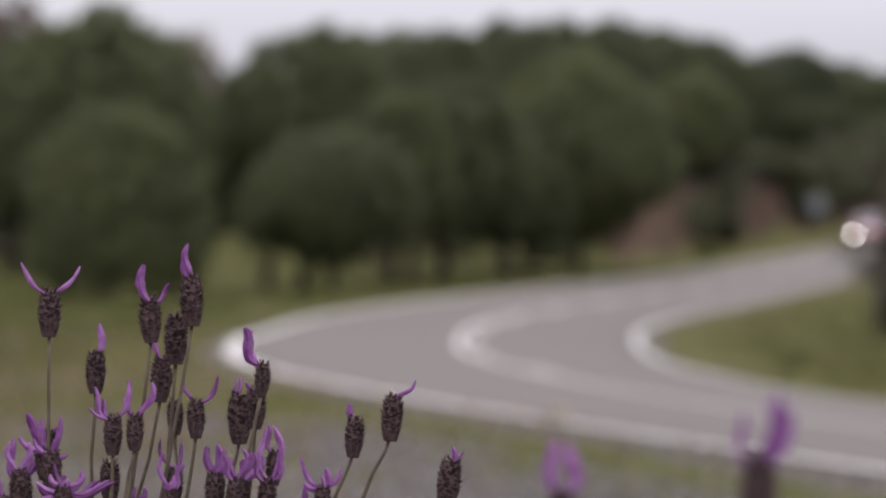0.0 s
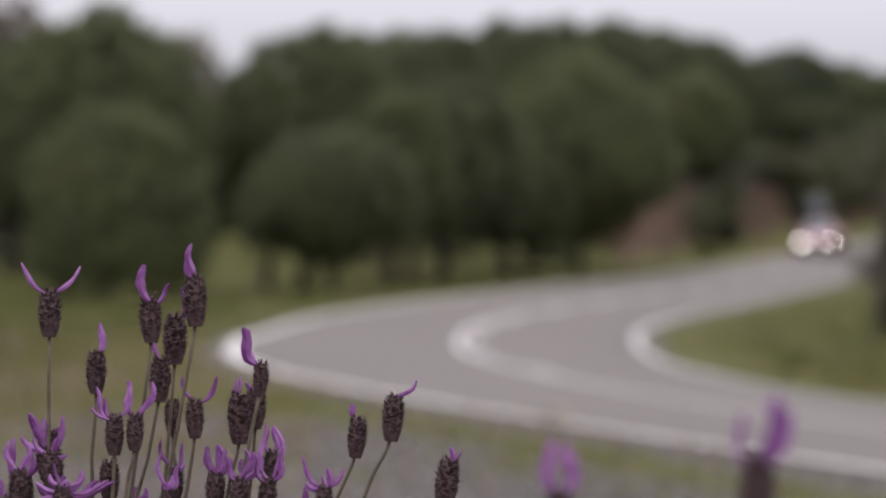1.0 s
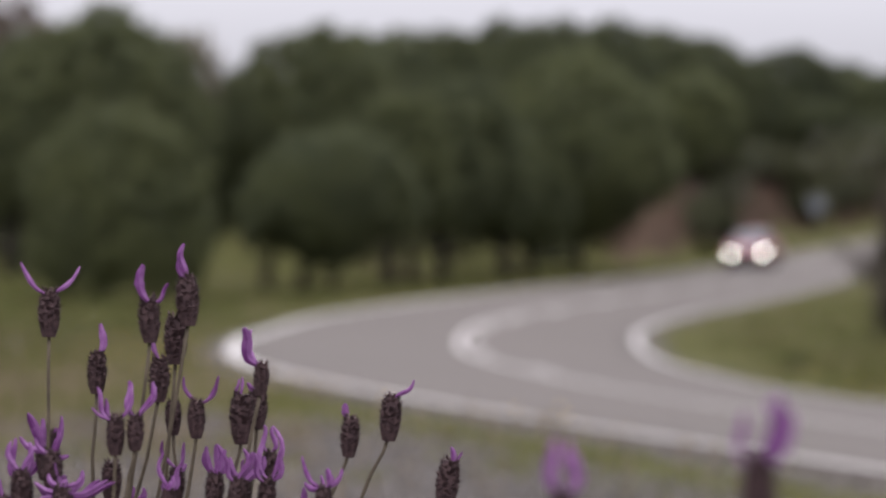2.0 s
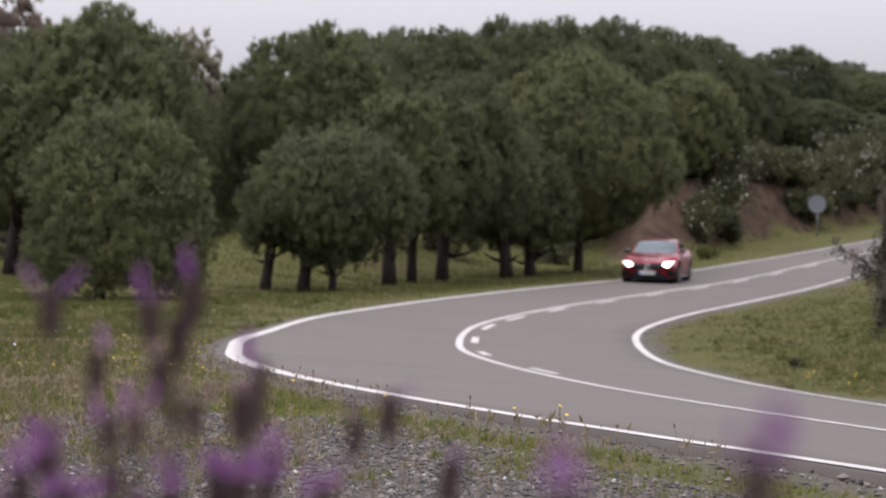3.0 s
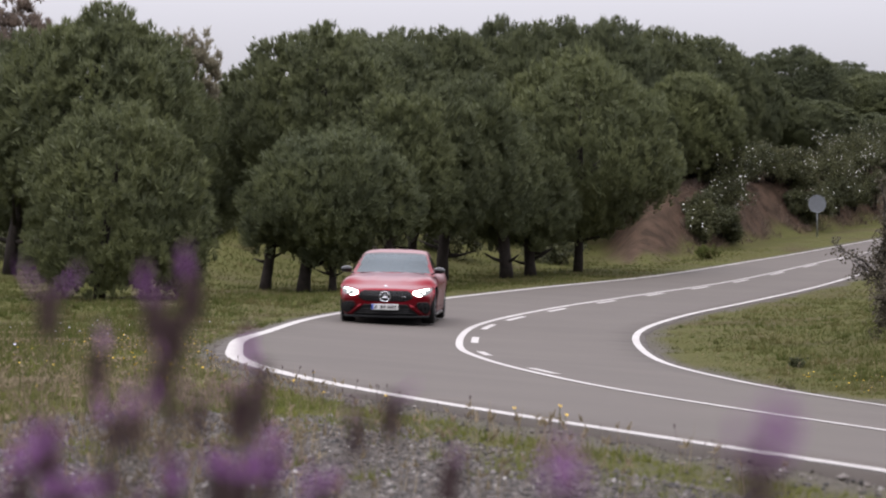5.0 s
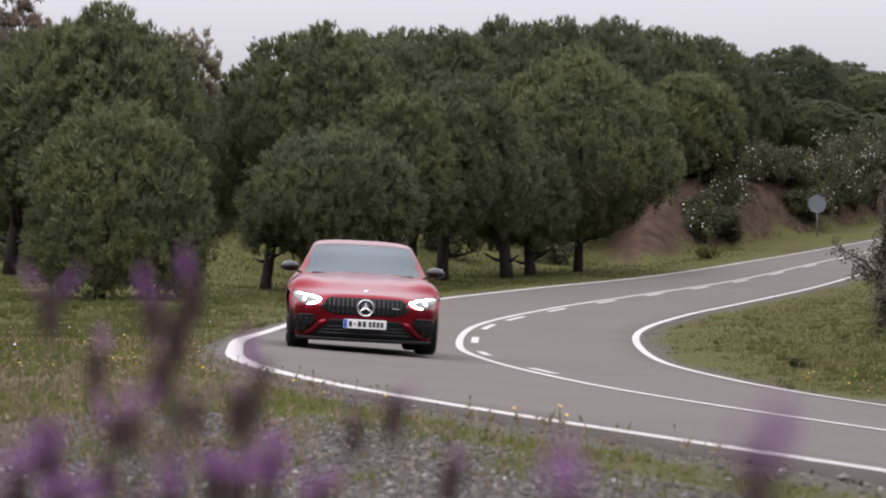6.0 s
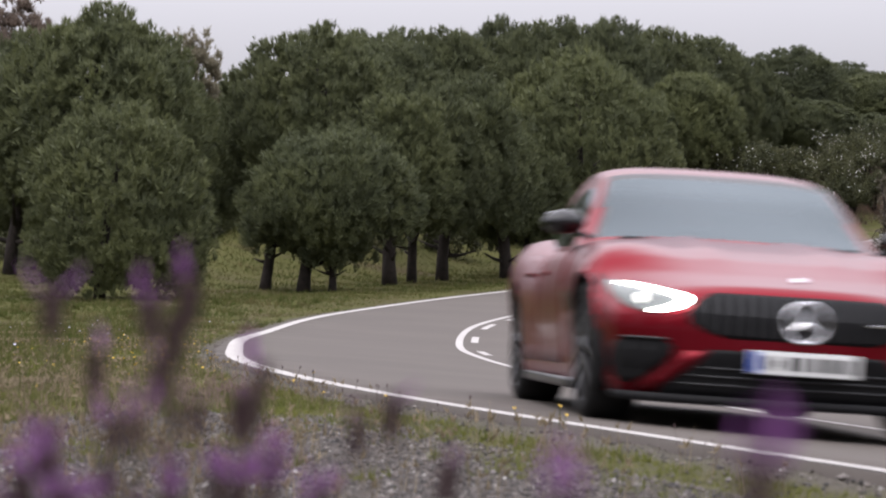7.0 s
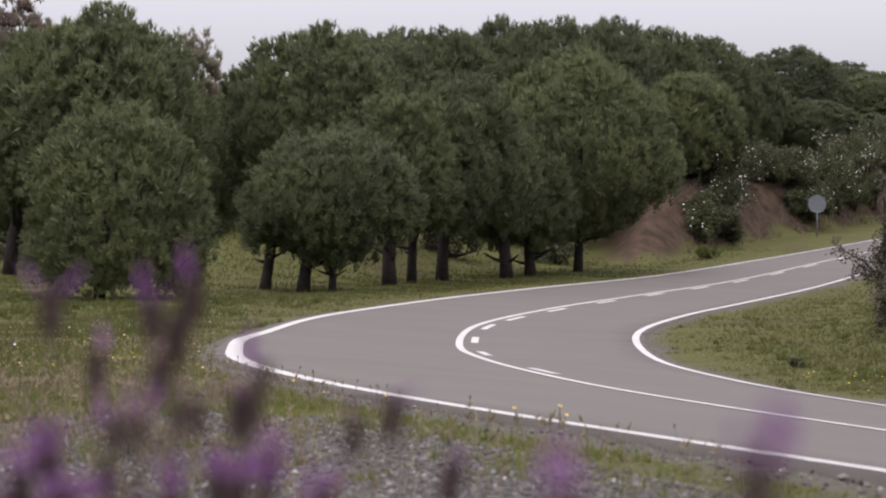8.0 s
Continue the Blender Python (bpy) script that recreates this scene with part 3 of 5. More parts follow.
def build_shrubs():
    rose = dict(mat=ROCKROSE, name="rockrose_bush", label="rockrose bush with white blossoms on the earth bank", category="bush", group="rockrose bushes", leaf=0.11)
    def up_bank(cx, vo):
        d = 104.0
        while d < 150 and OUTER - road_coords(bearing(cx, d), d)[1][0] < vo:
            d += 0.3
        return bearing(cx, d), d

    spots = [(1252, 4.6, 1.0, 1.7, 30), (1268, 5.6, 1.15, 2.2, 80), (1285, 5.0, 1.0, 1.7, 60), (1300, 6.6, 1.1, 1.6, 60), (1335, 6.6, 1.2, 1.6, 60), (1365, 6.2, 1.2, 1.6, 55), (1395, 5.8, 1.1, 1.6, 50), (1420, 5.2, 1.0, 1.6, 40), (1432, 4.6, 0.9, 1.2, 30), (1222, 7.2, 1.0, 1.1, 8), (1490, 5.6, 1.4, 2.0, 70), (1530, 6.0, 1.6, 2.3, 90), (1510, 4.6, 1.0, 1.3, 30), (1575, 5.6, 1.7, 2.5, 80), (1465, 5.4, 1.2, 1.6, 20), (1246, 4.3, 0.8, 1.5, 15), (1275, 4.4, 0.8, 1.4, 35), (1290, 4.2, 0.5, 0.8, 12), (1440, 4.4, 1.0, 1.5, 14), (1480, 4.5, 1.2, 1.7, 30), (1545, 4.6, 1.3, 1.9, 40), (1425, 4.4, 0.7, 1.1, 18), (1230, 6.6, 0.9, 1.2, 4), (1405, 4.8, 0.6, 0.9, 12)]
    for i, (cx, vo, r, h, fl) in enumerate(spots):
        x, d = up_bank(cx, vo)
        shrub(x, d, r * 1.2, h * 1.2, 200 + i, count=2300, flowers=int(fl * 1.5), up=0.0, stems=11, **rose)
    # dark scrub under the wood
    for i, (cx, d, r, h) in enumerate([(800, 100, 1.4, 1.5), (350, 100, 1.6, 1.8), (660, 104, 1.6, 1.6), (985, 104, 1.3, 1.3), (250, 96, 1.8, 1.6), (60, 98, 1.8, 1.7), (120, 86, 1.3, 1.3)]):
        shrub(bearing(cx, d), d, r, h, 240 + i, ROCKROSE, "scrub_bush", "low dark scrub under the pines", "bush", "scrub bushes", 0.13, 900)
    shrub(bearing(1252, 106), 106.0, 0.45, 0.6, 260, GRASS, "broom_bush", "small yellow-green broom at the foot of the bank", "bush", leaf=0.10, count=300)
    shrub(bearing(1412, 38), 38, 0.13, 0.16, 261, ROCKROSE, "weed", "dark little weed in the grass", "plant", leaf=0.05, count=120, stems=5)
    # the oak by the inner verge
    shrub(bearing(1596, 46), 46, 0.66, 3.0, 270, OAKLEAF, "oak_bush", "small holm oak with sparse brownish leaves beside the inner verge", "bush", leaf=0.055, count=4600, stems=24, arms=[(-1.28, 1.72), (-1.05, 1.50), (-0.80, 1.35)])
    shrub(bearing(1592, 45), 45, 0.50, 1.5, 271, OAKLEAF, "oak_bush", "low brownish oak shoots at the foot of a holm oak", "bush", leaf=0.05, count=2600, stems=16)


def build_sign():
    d = 123.5
    x = bearing(1446, d)
    z = float(ground_height(x, d)[0])
    zinc = mottled("galvanised_steel", (0.20, 0.21, 0.22), (0.28, 0.29, 0.30), 10, 80, 0.5, 0.1, 0.6)
    grey = mottled("sign_back", (0.115, 0.12, 0.132), (0.15, 0.16, 0.172), 6, 60, 0.6, 0.1)
    root = thing("road_sign", pose(x, d, z), "plain round grey road sign on a galvanised post", "road sign")
    h = 1.5 + (441 - 361) / 4355 * d - z
    v, f = tube([(0, 0, -0.1), (0, 0, h + 0.35)], [0.04, 0.04], 10)
    shape_in(root, "post", v, f, zinc, True)
    v, f = lathe([(-0.012, 0.01), (-0.012, 0.43), (0.004, 0.455), (0.03, 0.45), (0.006, 0.42), (0.006, 0.01)], (0, 0, 0), 40)
    shape_in(root, "disc", [(p[1], -0.06 - p[0], h + p[2]) for p in v], f, grey)
    for dz in (-0.18, 0.18):
        part("clamp", box_bm((0.4, 0.02, 0.05), (0, -0.045, h + dz), 0.006), zinc, root)


build_shrubs()


# ---- lavender before the lens ----
SPIKE = mottled("lavender_spike", (0.024, 0.014, 0.016), (0.088, 0.054, 0.054), 300, 1500, 0.8, 0.4, depth=0.0004)
STEM = mottled("lavender_stem", (0.060, 0.048, 0.034), (0.115, 0.092, 0.065), 120, 900, 0.8, 0.3, depth=0.0003)


PETAL = leafy("lavender_petal", (0.195, 0.056, 0.215), (0.48, 0.25, 0.51), 160.0, 0.6, 0.5)
FLOWERS = []


def petal_mesh(dx, dz, width, rng):
    """A thin curled bract from the spike's top to its tip, in metres."""
    n = 9
    side, twist = rng.uniform(-0.25, 0.25), rng.uniform(-0.5, 0.5)
    ln = math.hypot(dx, dz)
    nx, nz = dz / ln, -dx / ln
    curl = rng.uniform(0.09, 0.20) * (-1 if dx > 0 else 1) * ln
    wave = rng.uniform(-0.08, 0.08) * ln
    path = []
    for k in np.linspace(0, 1, n):
        o = curl * -math.sin(math.pi * k**0.8) + wave * math.sin(2 * math.pi * k)
        path.append((dx * k + nx * o, side * ln * k * k, dz * k + nz * o))
    v, f = [], []
    w = [0.84 * width * q for q in (0.40, 0.62, 0.82, 0.97, 1.05, 1.0, 0.88, 0.72, 0.34)]
    for i, (x, y, z) in enumerate(path):
        j = min(i + 1, n - 1)
        t = np.array(path[j]) - np.array(path[max(j - 1, 0)])
        t /= np.linalg.norm(t)
        s = np.cross(t, (0, 1, 0))
        s /= np.linalg.norm(s) + 1e-9
        p = np.array((x, y, z))
        s = s * math.cos(twist * i / n) + np.array((0, math.sin(twist * i / n), 0))
        s = s * rng.uniform(0.82, 1.12)
        for q, fold in ((-0.5, 0.2), (0.0, -0.1), (0.5, 0.16)):
            v.append(p + s * q * w[i] + np.array((0, fold * w[i] - 0.00008, 0)))
        for q, fold in ((0.5, 0.16), (0.0, -0.1), (-0.5, 0.2)):
            v.append(p + s * q * w[i] + np.array((0, fold * w[i] + 0.0001, 0)))
    for i in range(n - 1):
        for k in range(6):
            f.append((i * 6 + k, i * 6 + (k + 1) % 6, i * 6 + 6 + (k + 1) % 6, i * 6 + 6 + k))
    f.append(tuple(range(6))[::-1])
    f.append(tuple((n - 1) * 6 + k for k in range(6)))
    return v, f


def spike_mesh(top, bottom, rng, fat):
    """A dense head of pointed scales round a core, from bottom to top."""
    ax = top - bottom
    ln = np.linalg.norm(ax)
    ax = ax / ln
    e1 = np.cross(ax, (0, 1, 0))
    e1 /= np.linalg.norm(e1)
    e2 = np.cross(ax, e1)
    prof = lambda k: fat * (0.42 + 0.58 * math.sin(math.pi * min(1.0, 0.10 + 0.80 * k))**0.8)
    path = [bottom + ax * ln * k for k in np.linspace(0, 1, 7)]
    v, f = tube(path, [prof(k) * 0.90 for k in np.linspace(0, 1, 7)], 8)
    v, f = list(v), list(f)
    rows = 20
    for i in range(rows):
        for j in range(10):
            k = min(0.99, max(0.0, (i + 0.4 + rng.normal(0, 0.45)) / rows))
            w = 2 * math.pi * (j + 0.5 * (i % 2)) / 10 + rng.normal(0, 0.2)
            o = math.cos(w) * e1 + math.sin(w) * e2
            r = prof(k)
            t = np.cross(ax, o)
            b = bottom + ax * ln * k + o * r * 0.72
            sl = ln / rows * rng.uniform(1.6, 3.4)
            tip = b + ax * sl + o * r * rng.uniform(0.12, 0.52)
            mid = b + ax * sl * 0.5 + o * r * 0.17
            sw = r * rng.uniform(0.14, 0.27)
            n0 = len(v)
            v += [b, mid + t * sw, tip, mid - t * sw, mid + o * r * 0.09 + ax * sl * 0.1]
            f += [(n0, n0 + 1, n0 + 4), (n0 + 1, n0 + 2, n0 + 4), (n0 + 2, n0 + 3, n0 + 4), (n0 + 3, n0, n0 + 4), (n0, n0 + 3, n0 + 2, n0 + 1)]
    return v, f


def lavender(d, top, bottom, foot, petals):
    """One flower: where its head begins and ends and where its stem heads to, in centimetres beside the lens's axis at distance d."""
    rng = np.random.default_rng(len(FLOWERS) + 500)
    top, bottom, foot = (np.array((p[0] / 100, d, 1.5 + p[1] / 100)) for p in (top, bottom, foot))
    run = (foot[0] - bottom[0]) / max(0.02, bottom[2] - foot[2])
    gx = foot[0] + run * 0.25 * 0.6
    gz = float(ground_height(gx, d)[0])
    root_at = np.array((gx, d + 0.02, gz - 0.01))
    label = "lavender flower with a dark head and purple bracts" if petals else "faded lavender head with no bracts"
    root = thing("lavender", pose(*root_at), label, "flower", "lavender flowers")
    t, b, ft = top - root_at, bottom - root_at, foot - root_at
    wob = rng.normal(0, 0.0012, 3)
    path = [np.zeros(3), ft * 0.5 + wob, ft, (ft * 0.6 + b * 0.4) + (t - b) * 0.01 + wob, ft * 0.2 + b * 0.8, b + (t - b) * 0.1]
    v, f = tube(path, [0.0016, 0.0014, 0.0012, 0.0011, 0.0010, 0.0011], 7)
    shape_in(root, "stem", v, f, STEM, True)
    v, f = spike_mesh(t, b, rng, np.linalg.norm(t - b) * 0.265)
    shape_in(root, "flower_head", v, f, SPIKE)
    for dx, dz, w in petals:
        v, f = petal_mesh(dx / 100, dz / 100, w / 100, rng)
        off = t - (t - b) * 0.08 + np.array((rng.normal(0, 0.001), rng.normal(0, 0.002), 0))
        bract = shape_in(root, "bract", np.array(v) + off, f, PETAL, True)
        bract.data.set_sharp_from_angle(angle=radians(50))
    FLOWERS.append(root)


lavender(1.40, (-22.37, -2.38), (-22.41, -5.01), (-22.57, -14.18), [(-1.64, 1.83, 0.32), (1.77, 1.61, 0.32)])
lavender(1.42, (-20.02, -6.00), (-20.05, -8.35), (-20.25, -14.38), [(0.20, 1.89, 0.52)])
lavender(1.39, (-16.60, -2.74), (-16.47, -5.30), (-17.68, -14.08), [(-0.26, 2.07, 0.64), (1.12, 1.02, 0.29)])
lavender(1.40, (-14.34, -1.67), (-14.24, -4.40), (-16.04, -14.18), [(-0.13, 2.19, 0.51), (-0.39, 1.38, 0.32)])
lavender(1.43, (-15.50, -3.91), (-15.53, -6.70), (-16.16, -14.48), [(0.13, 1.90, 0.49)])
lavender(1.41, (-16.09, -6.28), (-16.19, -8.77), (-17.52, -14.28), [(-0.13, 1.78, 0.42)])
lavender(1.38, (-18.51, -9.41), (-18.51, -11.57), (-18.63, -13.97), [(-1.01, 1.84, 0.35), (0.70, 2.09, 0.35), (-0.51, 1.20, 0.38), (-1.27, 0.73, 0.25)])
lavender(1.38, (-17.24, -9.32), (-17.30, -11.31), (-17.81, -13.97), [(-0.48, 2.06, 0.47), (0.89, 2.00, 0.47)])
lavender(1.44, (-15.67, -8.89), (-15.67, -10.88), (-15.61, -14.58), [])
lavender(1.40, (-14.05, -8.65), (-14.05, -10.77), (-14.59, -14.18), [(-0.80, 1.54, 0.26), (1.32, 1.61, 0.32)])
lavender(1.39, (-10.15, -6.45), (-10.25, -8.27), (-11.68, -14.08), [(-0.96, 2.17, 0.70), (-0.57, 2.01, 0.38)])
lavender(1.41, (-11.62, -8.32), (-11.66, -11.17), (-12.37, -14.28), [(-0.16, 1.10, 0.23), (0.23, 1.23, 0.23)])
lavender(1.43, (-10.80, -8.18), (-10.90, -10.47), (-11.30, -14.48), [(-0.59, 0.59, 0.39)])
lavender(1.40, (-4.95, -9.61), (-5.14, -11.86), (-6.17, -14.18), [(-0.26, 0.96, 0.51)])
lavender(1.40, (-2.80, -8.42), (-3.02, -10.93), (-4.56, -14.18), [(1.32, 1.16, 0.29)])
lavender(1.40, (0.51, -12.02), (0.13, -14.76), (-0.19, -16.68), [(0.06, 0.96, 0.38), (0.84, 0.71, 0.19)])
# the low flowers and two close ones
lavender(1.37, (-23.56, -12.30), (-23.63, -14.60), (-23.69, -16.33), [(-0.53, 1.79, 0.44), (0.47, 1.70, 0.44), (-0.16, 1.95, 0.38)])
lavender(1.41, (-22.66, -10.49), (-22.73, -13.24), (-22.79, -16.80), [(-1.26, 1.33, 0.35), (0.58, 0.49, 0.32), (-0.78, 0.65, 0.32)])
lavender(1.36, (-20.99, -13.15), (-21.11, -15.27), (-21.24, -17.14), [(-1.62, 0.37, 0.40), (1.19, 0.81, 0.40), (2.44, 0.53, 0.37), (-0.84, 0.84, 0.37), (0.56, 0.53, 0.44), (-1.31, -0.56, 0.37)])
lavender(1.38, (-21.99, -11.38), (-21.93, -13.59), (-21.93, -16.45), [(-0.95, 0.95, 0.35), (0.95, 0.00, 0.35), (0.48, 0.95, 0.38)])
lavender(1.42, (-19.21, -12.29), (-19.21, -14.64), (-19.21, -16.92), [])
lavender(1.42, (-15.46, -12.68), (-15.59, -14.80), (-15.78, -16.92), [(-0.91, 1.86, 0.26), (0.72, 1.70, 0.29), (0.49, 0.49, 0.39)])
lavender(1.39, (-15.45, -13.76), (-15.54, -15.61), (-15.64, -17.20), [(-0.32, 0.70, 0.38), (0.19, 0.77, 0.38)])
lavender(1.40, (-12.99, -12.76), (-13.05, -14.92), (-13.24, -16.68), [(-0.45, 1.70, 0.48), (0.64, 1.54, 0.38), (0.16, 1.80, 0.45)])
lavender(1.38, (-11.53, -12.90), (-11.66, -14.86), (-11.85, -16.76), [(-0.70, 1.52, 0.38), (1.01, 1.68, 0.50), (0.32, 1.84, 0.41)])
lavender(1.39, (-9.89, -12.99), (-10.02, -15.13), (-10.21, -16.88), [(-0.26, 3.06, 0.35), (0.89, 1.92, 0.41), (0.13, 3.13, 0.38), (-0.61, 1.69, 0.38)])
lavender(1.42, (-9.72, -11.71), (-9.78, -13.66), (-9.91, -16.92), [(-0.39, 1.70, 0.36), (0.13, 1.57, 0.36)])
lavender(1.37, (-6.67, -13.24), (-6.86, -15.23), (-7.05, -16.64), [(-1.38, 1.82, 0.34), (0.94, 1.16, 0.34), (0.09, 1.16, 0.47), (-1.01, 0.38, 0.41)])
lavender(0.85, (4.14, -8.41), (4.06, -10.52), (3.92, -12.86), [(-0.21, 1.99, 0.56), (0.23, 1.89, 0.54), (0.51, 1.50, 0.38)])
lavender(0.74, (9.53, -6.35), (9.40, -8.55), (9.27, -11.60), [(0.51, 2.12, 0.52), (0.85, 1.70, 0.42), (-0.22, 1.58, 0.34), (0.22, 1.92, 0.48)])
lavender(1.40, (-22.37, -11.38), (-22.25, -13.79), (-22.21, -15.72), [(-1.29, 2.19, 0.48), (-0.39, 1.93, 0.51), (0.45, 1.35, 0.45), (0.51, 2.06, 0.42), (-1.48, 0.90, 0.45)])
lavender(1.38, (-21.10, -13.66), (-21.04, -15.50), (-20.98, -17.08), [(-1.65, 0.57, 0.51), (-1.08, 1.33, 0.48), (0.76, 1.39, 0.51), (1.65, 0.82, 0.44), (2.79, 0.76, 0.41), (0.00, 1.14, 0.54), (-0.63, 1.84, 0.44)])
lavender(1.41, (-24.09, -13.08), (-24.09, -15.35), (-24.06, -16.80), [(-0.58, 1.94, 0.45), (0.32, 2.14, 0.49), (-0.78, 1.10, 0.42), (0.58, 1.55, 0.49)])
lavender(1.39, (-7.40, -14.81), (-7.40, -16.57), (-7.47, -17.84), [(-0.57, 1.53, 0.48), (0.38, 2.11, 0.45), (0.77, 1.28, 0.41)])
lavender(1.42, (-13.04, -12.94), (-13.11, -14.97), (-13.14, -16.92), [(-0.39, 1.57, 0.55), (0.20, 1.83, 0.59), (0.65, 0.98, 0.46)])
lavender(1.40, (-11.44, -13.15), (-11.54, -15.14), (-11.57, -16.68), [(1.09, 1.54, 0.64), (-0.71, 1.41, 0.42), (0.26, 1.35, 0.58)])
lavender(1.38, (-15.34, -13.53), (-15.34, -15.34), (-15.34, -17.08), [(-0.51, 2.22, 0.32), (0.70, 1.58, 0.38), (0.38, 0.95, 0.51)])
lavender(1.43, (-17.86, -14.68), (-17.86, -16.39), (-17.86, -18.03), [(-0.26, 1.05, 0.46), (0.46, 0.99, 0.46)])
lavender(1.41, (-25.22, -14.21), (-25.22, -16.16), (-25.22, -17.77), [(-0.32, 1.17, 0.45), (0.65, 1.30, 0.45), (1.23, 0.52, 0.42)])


# ---- the car's run: seconds, station ahead, offset from the centre line ----
RUN = [(0.0, 115.3, -1.50), (0.5, 111.3, -1.49), (1.0, 106.8, -1.48), (1.5, 101.9, -1.52), (2.2, 93.3, -1.70), (2.9, 83.5, -1.92), (3.5, 74.2, -1.86), (4.0, 65.5, -1.74), (4.5, 57.6, -1.67), (5.2, 45.4, -1.69), (6.0, 31.05, -1.71), (6.5, 22.5, -1.45), (6.8, 16.65, -1.40), (7.0, 13.05, -1.69), (7.2, 9.65, -1.98), (8.0, -4.5, -1.8)]
# seconds and heading in degrees
HEADING = [(0.0, -13), (1.5, -13), (2.9, -13.1), (3.5, -12.6), (4.0, -9.6), (4.5, -6.9), (6.0, 3.7), (6.5, 5.7), (6.8, 5.7), (7.0, 4.5), (7.2, 5.0), (8.0, 13)]


def lerp(v, xs, ys):
    return float(np.interp(v, xs, ys))


def run_at(t):
    k = np.array([r[0] for r in RUN])
    return float(glide(k, np.array([r[1] for r in RUN]), np.array([t]))[0]), float(glide(k, np.array([r[2] for r in RUN]), np.array([t]))[0])


def car_pose(t):
    """The car on the road: origin on the ground under the front axle, its rear away along y."""
    y, u = run_at(t)
    p = road_point(y, u, 0.006)
    w = radians(lerp(t, [r[0] for r in HEADING], [r[1] for r in HEADING]))
    far = np.array([p[0] - 2.95 * math.sin(w), p[1] + 2.95 * math.cos(w)])
    s, v = road_coords(far[0], far[1])
    q = np.array([far[0], far[1], road_point(s[0], v[0], 0.006)[2]])
    back = Vector(q - p).normalized()
    right = Vector((1, 0, float(np.interp(y, SY, SB)) + 0.032))
    right = (right - back * right.dot(back)).normalized()
    up = right.cross(back)
    m = Matrix((right, back, up)).transposed().to_4x4()
    m.translation = Vector(p)
    return m


def car_paint():
    m, n, l, b = material("red_car_paint", 0.30, 0.75, (0.40, 0.012, 0.018))
    b.inputs["Coat Weight"].default_value, b.inputs["Coat Roughness"].default_value = 0.22, 0.05
    b.inputs["Specular IOR Level"].default_value = 0.2
    tc, tex = n.new("ShaderNodeTexCoord"), n.new("ShaderNodeTexNoise")
    tex.inputs["Scale"].default_value = 900
    l.new(tc.outputs["Object"], tex.inputs["Vector"])
    r = n.new("ShaderNodeValToRGB")
    r.color_ramp.elements[0].color, r.color_ramp.elements[1].color = (0.122, 0.0022, 0.0080, 1), (0.175, 0.0042, 0.0112, 1)
    l.new(tex.outputs["Fac"], r.inputs["Fac"])
    l.new(r.outputs["Color"], b.inputs["Base Color"])
    return m


def car_glass():
    m, n, l, b = material("car_glass", 0.02)
    tr, gl, fr, mix = n.new("ShaderNodeBsdfTransparent"), n.new("ShaderNodeBsdfGlossy"), n.new("ShaderNodeFresnel"), n.new("ShaderNodeMixShader")
    tr.inputs["Color"].default_value = (0.10, 0.125, 0.135, 1)
    gl.inputs["Roughness"].default_value = 0.03
    gl.inputs["Color"].default_value = (0.82, 0.93, 0.98, 1)
    fr.inputs["IOR"].default_value = 1.62
    l.new(fr.outputs[0], mix.inputs[0])
    l.new(tr.outputs[0], mix.inputs[1])
    l.new(gl.outputs[0], mix.inputs[2])
    l.new(mix.outputs[0], n["Material Output"].inputs["Surface"])
    return m


RED, GLASS = car_paint(), car_glass()
BLACK = mottled("black_plastic", (0.0025, 0.0025, 0.003), (0.006, 0.006, 0.0065), 20, 200, 0.6, 0.1)
GLOSS = plain("gloss_black", (0.005, 0.005, 0.006), 0.3)
RUBBER = mottled("tyre_rubber", (0.007, 0.007, 0.007), (0.016, 0.0155, 0.015), 12, 120, 0.85, 0.3)
CHROME = plain("chrome", (0.62, 0.62, 0.64), 0.14, 1.0)
RIM = plain("dark_alloy", (0.06, 0.06, 0.065), 0.3, 0.9)
LAMP_GLASS = plain("headlamp_lens", (0.19, 0.21, 0.20), 0.08, 0.0, 1.0)
LAMP_ON = plain("headlamp_light", (0.9, 0.9, 0.9), 0.3, 0.0, 0.0, (1.0, 0.98, 0.90), 42.0)
LAMP_SPOT = plain("projector_light", (0.5, 0.5, 0.5), 0.2, 0.0, 0.0, (1.0, 0.98, 0.92), 2.0)
TAIL = plain("tail_lamp", (0.30, 0.01, 0.012), 0.15, 0.0, 0.6)
PLATE = plain("plate_white", (0.62, 0.62, 0.60), 0.4)
PLATE_BLUE = plain("plate_blue", (0.02, 0.07, 0.36), 0.4)
CABIN = mottled("cabin_leather", (0.018, 0.018, 0.018), (0.04, 0.038, 0.036), 30, 200, 0.6, 0.2)

NOSE, TAILEND = -0.92, 4.13
SIDE, ARCH = 9, 15
AXLES, WHEEL_R = (0.0, 2.951), 0.362


def ztop(y):
    return lerp(y, (-0.92, -0.7, -0.4, 0, 0.4, 0.8, 1.2, 2.0, 2.8, 3.4, 3.9, 4.13), (0.700, 0.770, 0.845, 0.905, 0.955, 0.99, 0.96, 0.945, 0.985, 1.03, 1.07, 1.04))


def zbot(y):
    return lerp(y, (-0.92, -0.6, 0, 2.9, 3.7, 4.13), (0.165, 0.155, 0.15, 0.15, 0.2, 0.32))


def half_width(y):
    return lerp(y, (-0.92, -0.6, -0.25, 0.05, 0.5, 1.2, 2.2, 2.7, 3.0, 3.6, 4.13), (0.86, 0.935, 0.98, 0.985, 0.955, 0.928, 0.938, 0.98, 0.985, 0.955, 0.86))


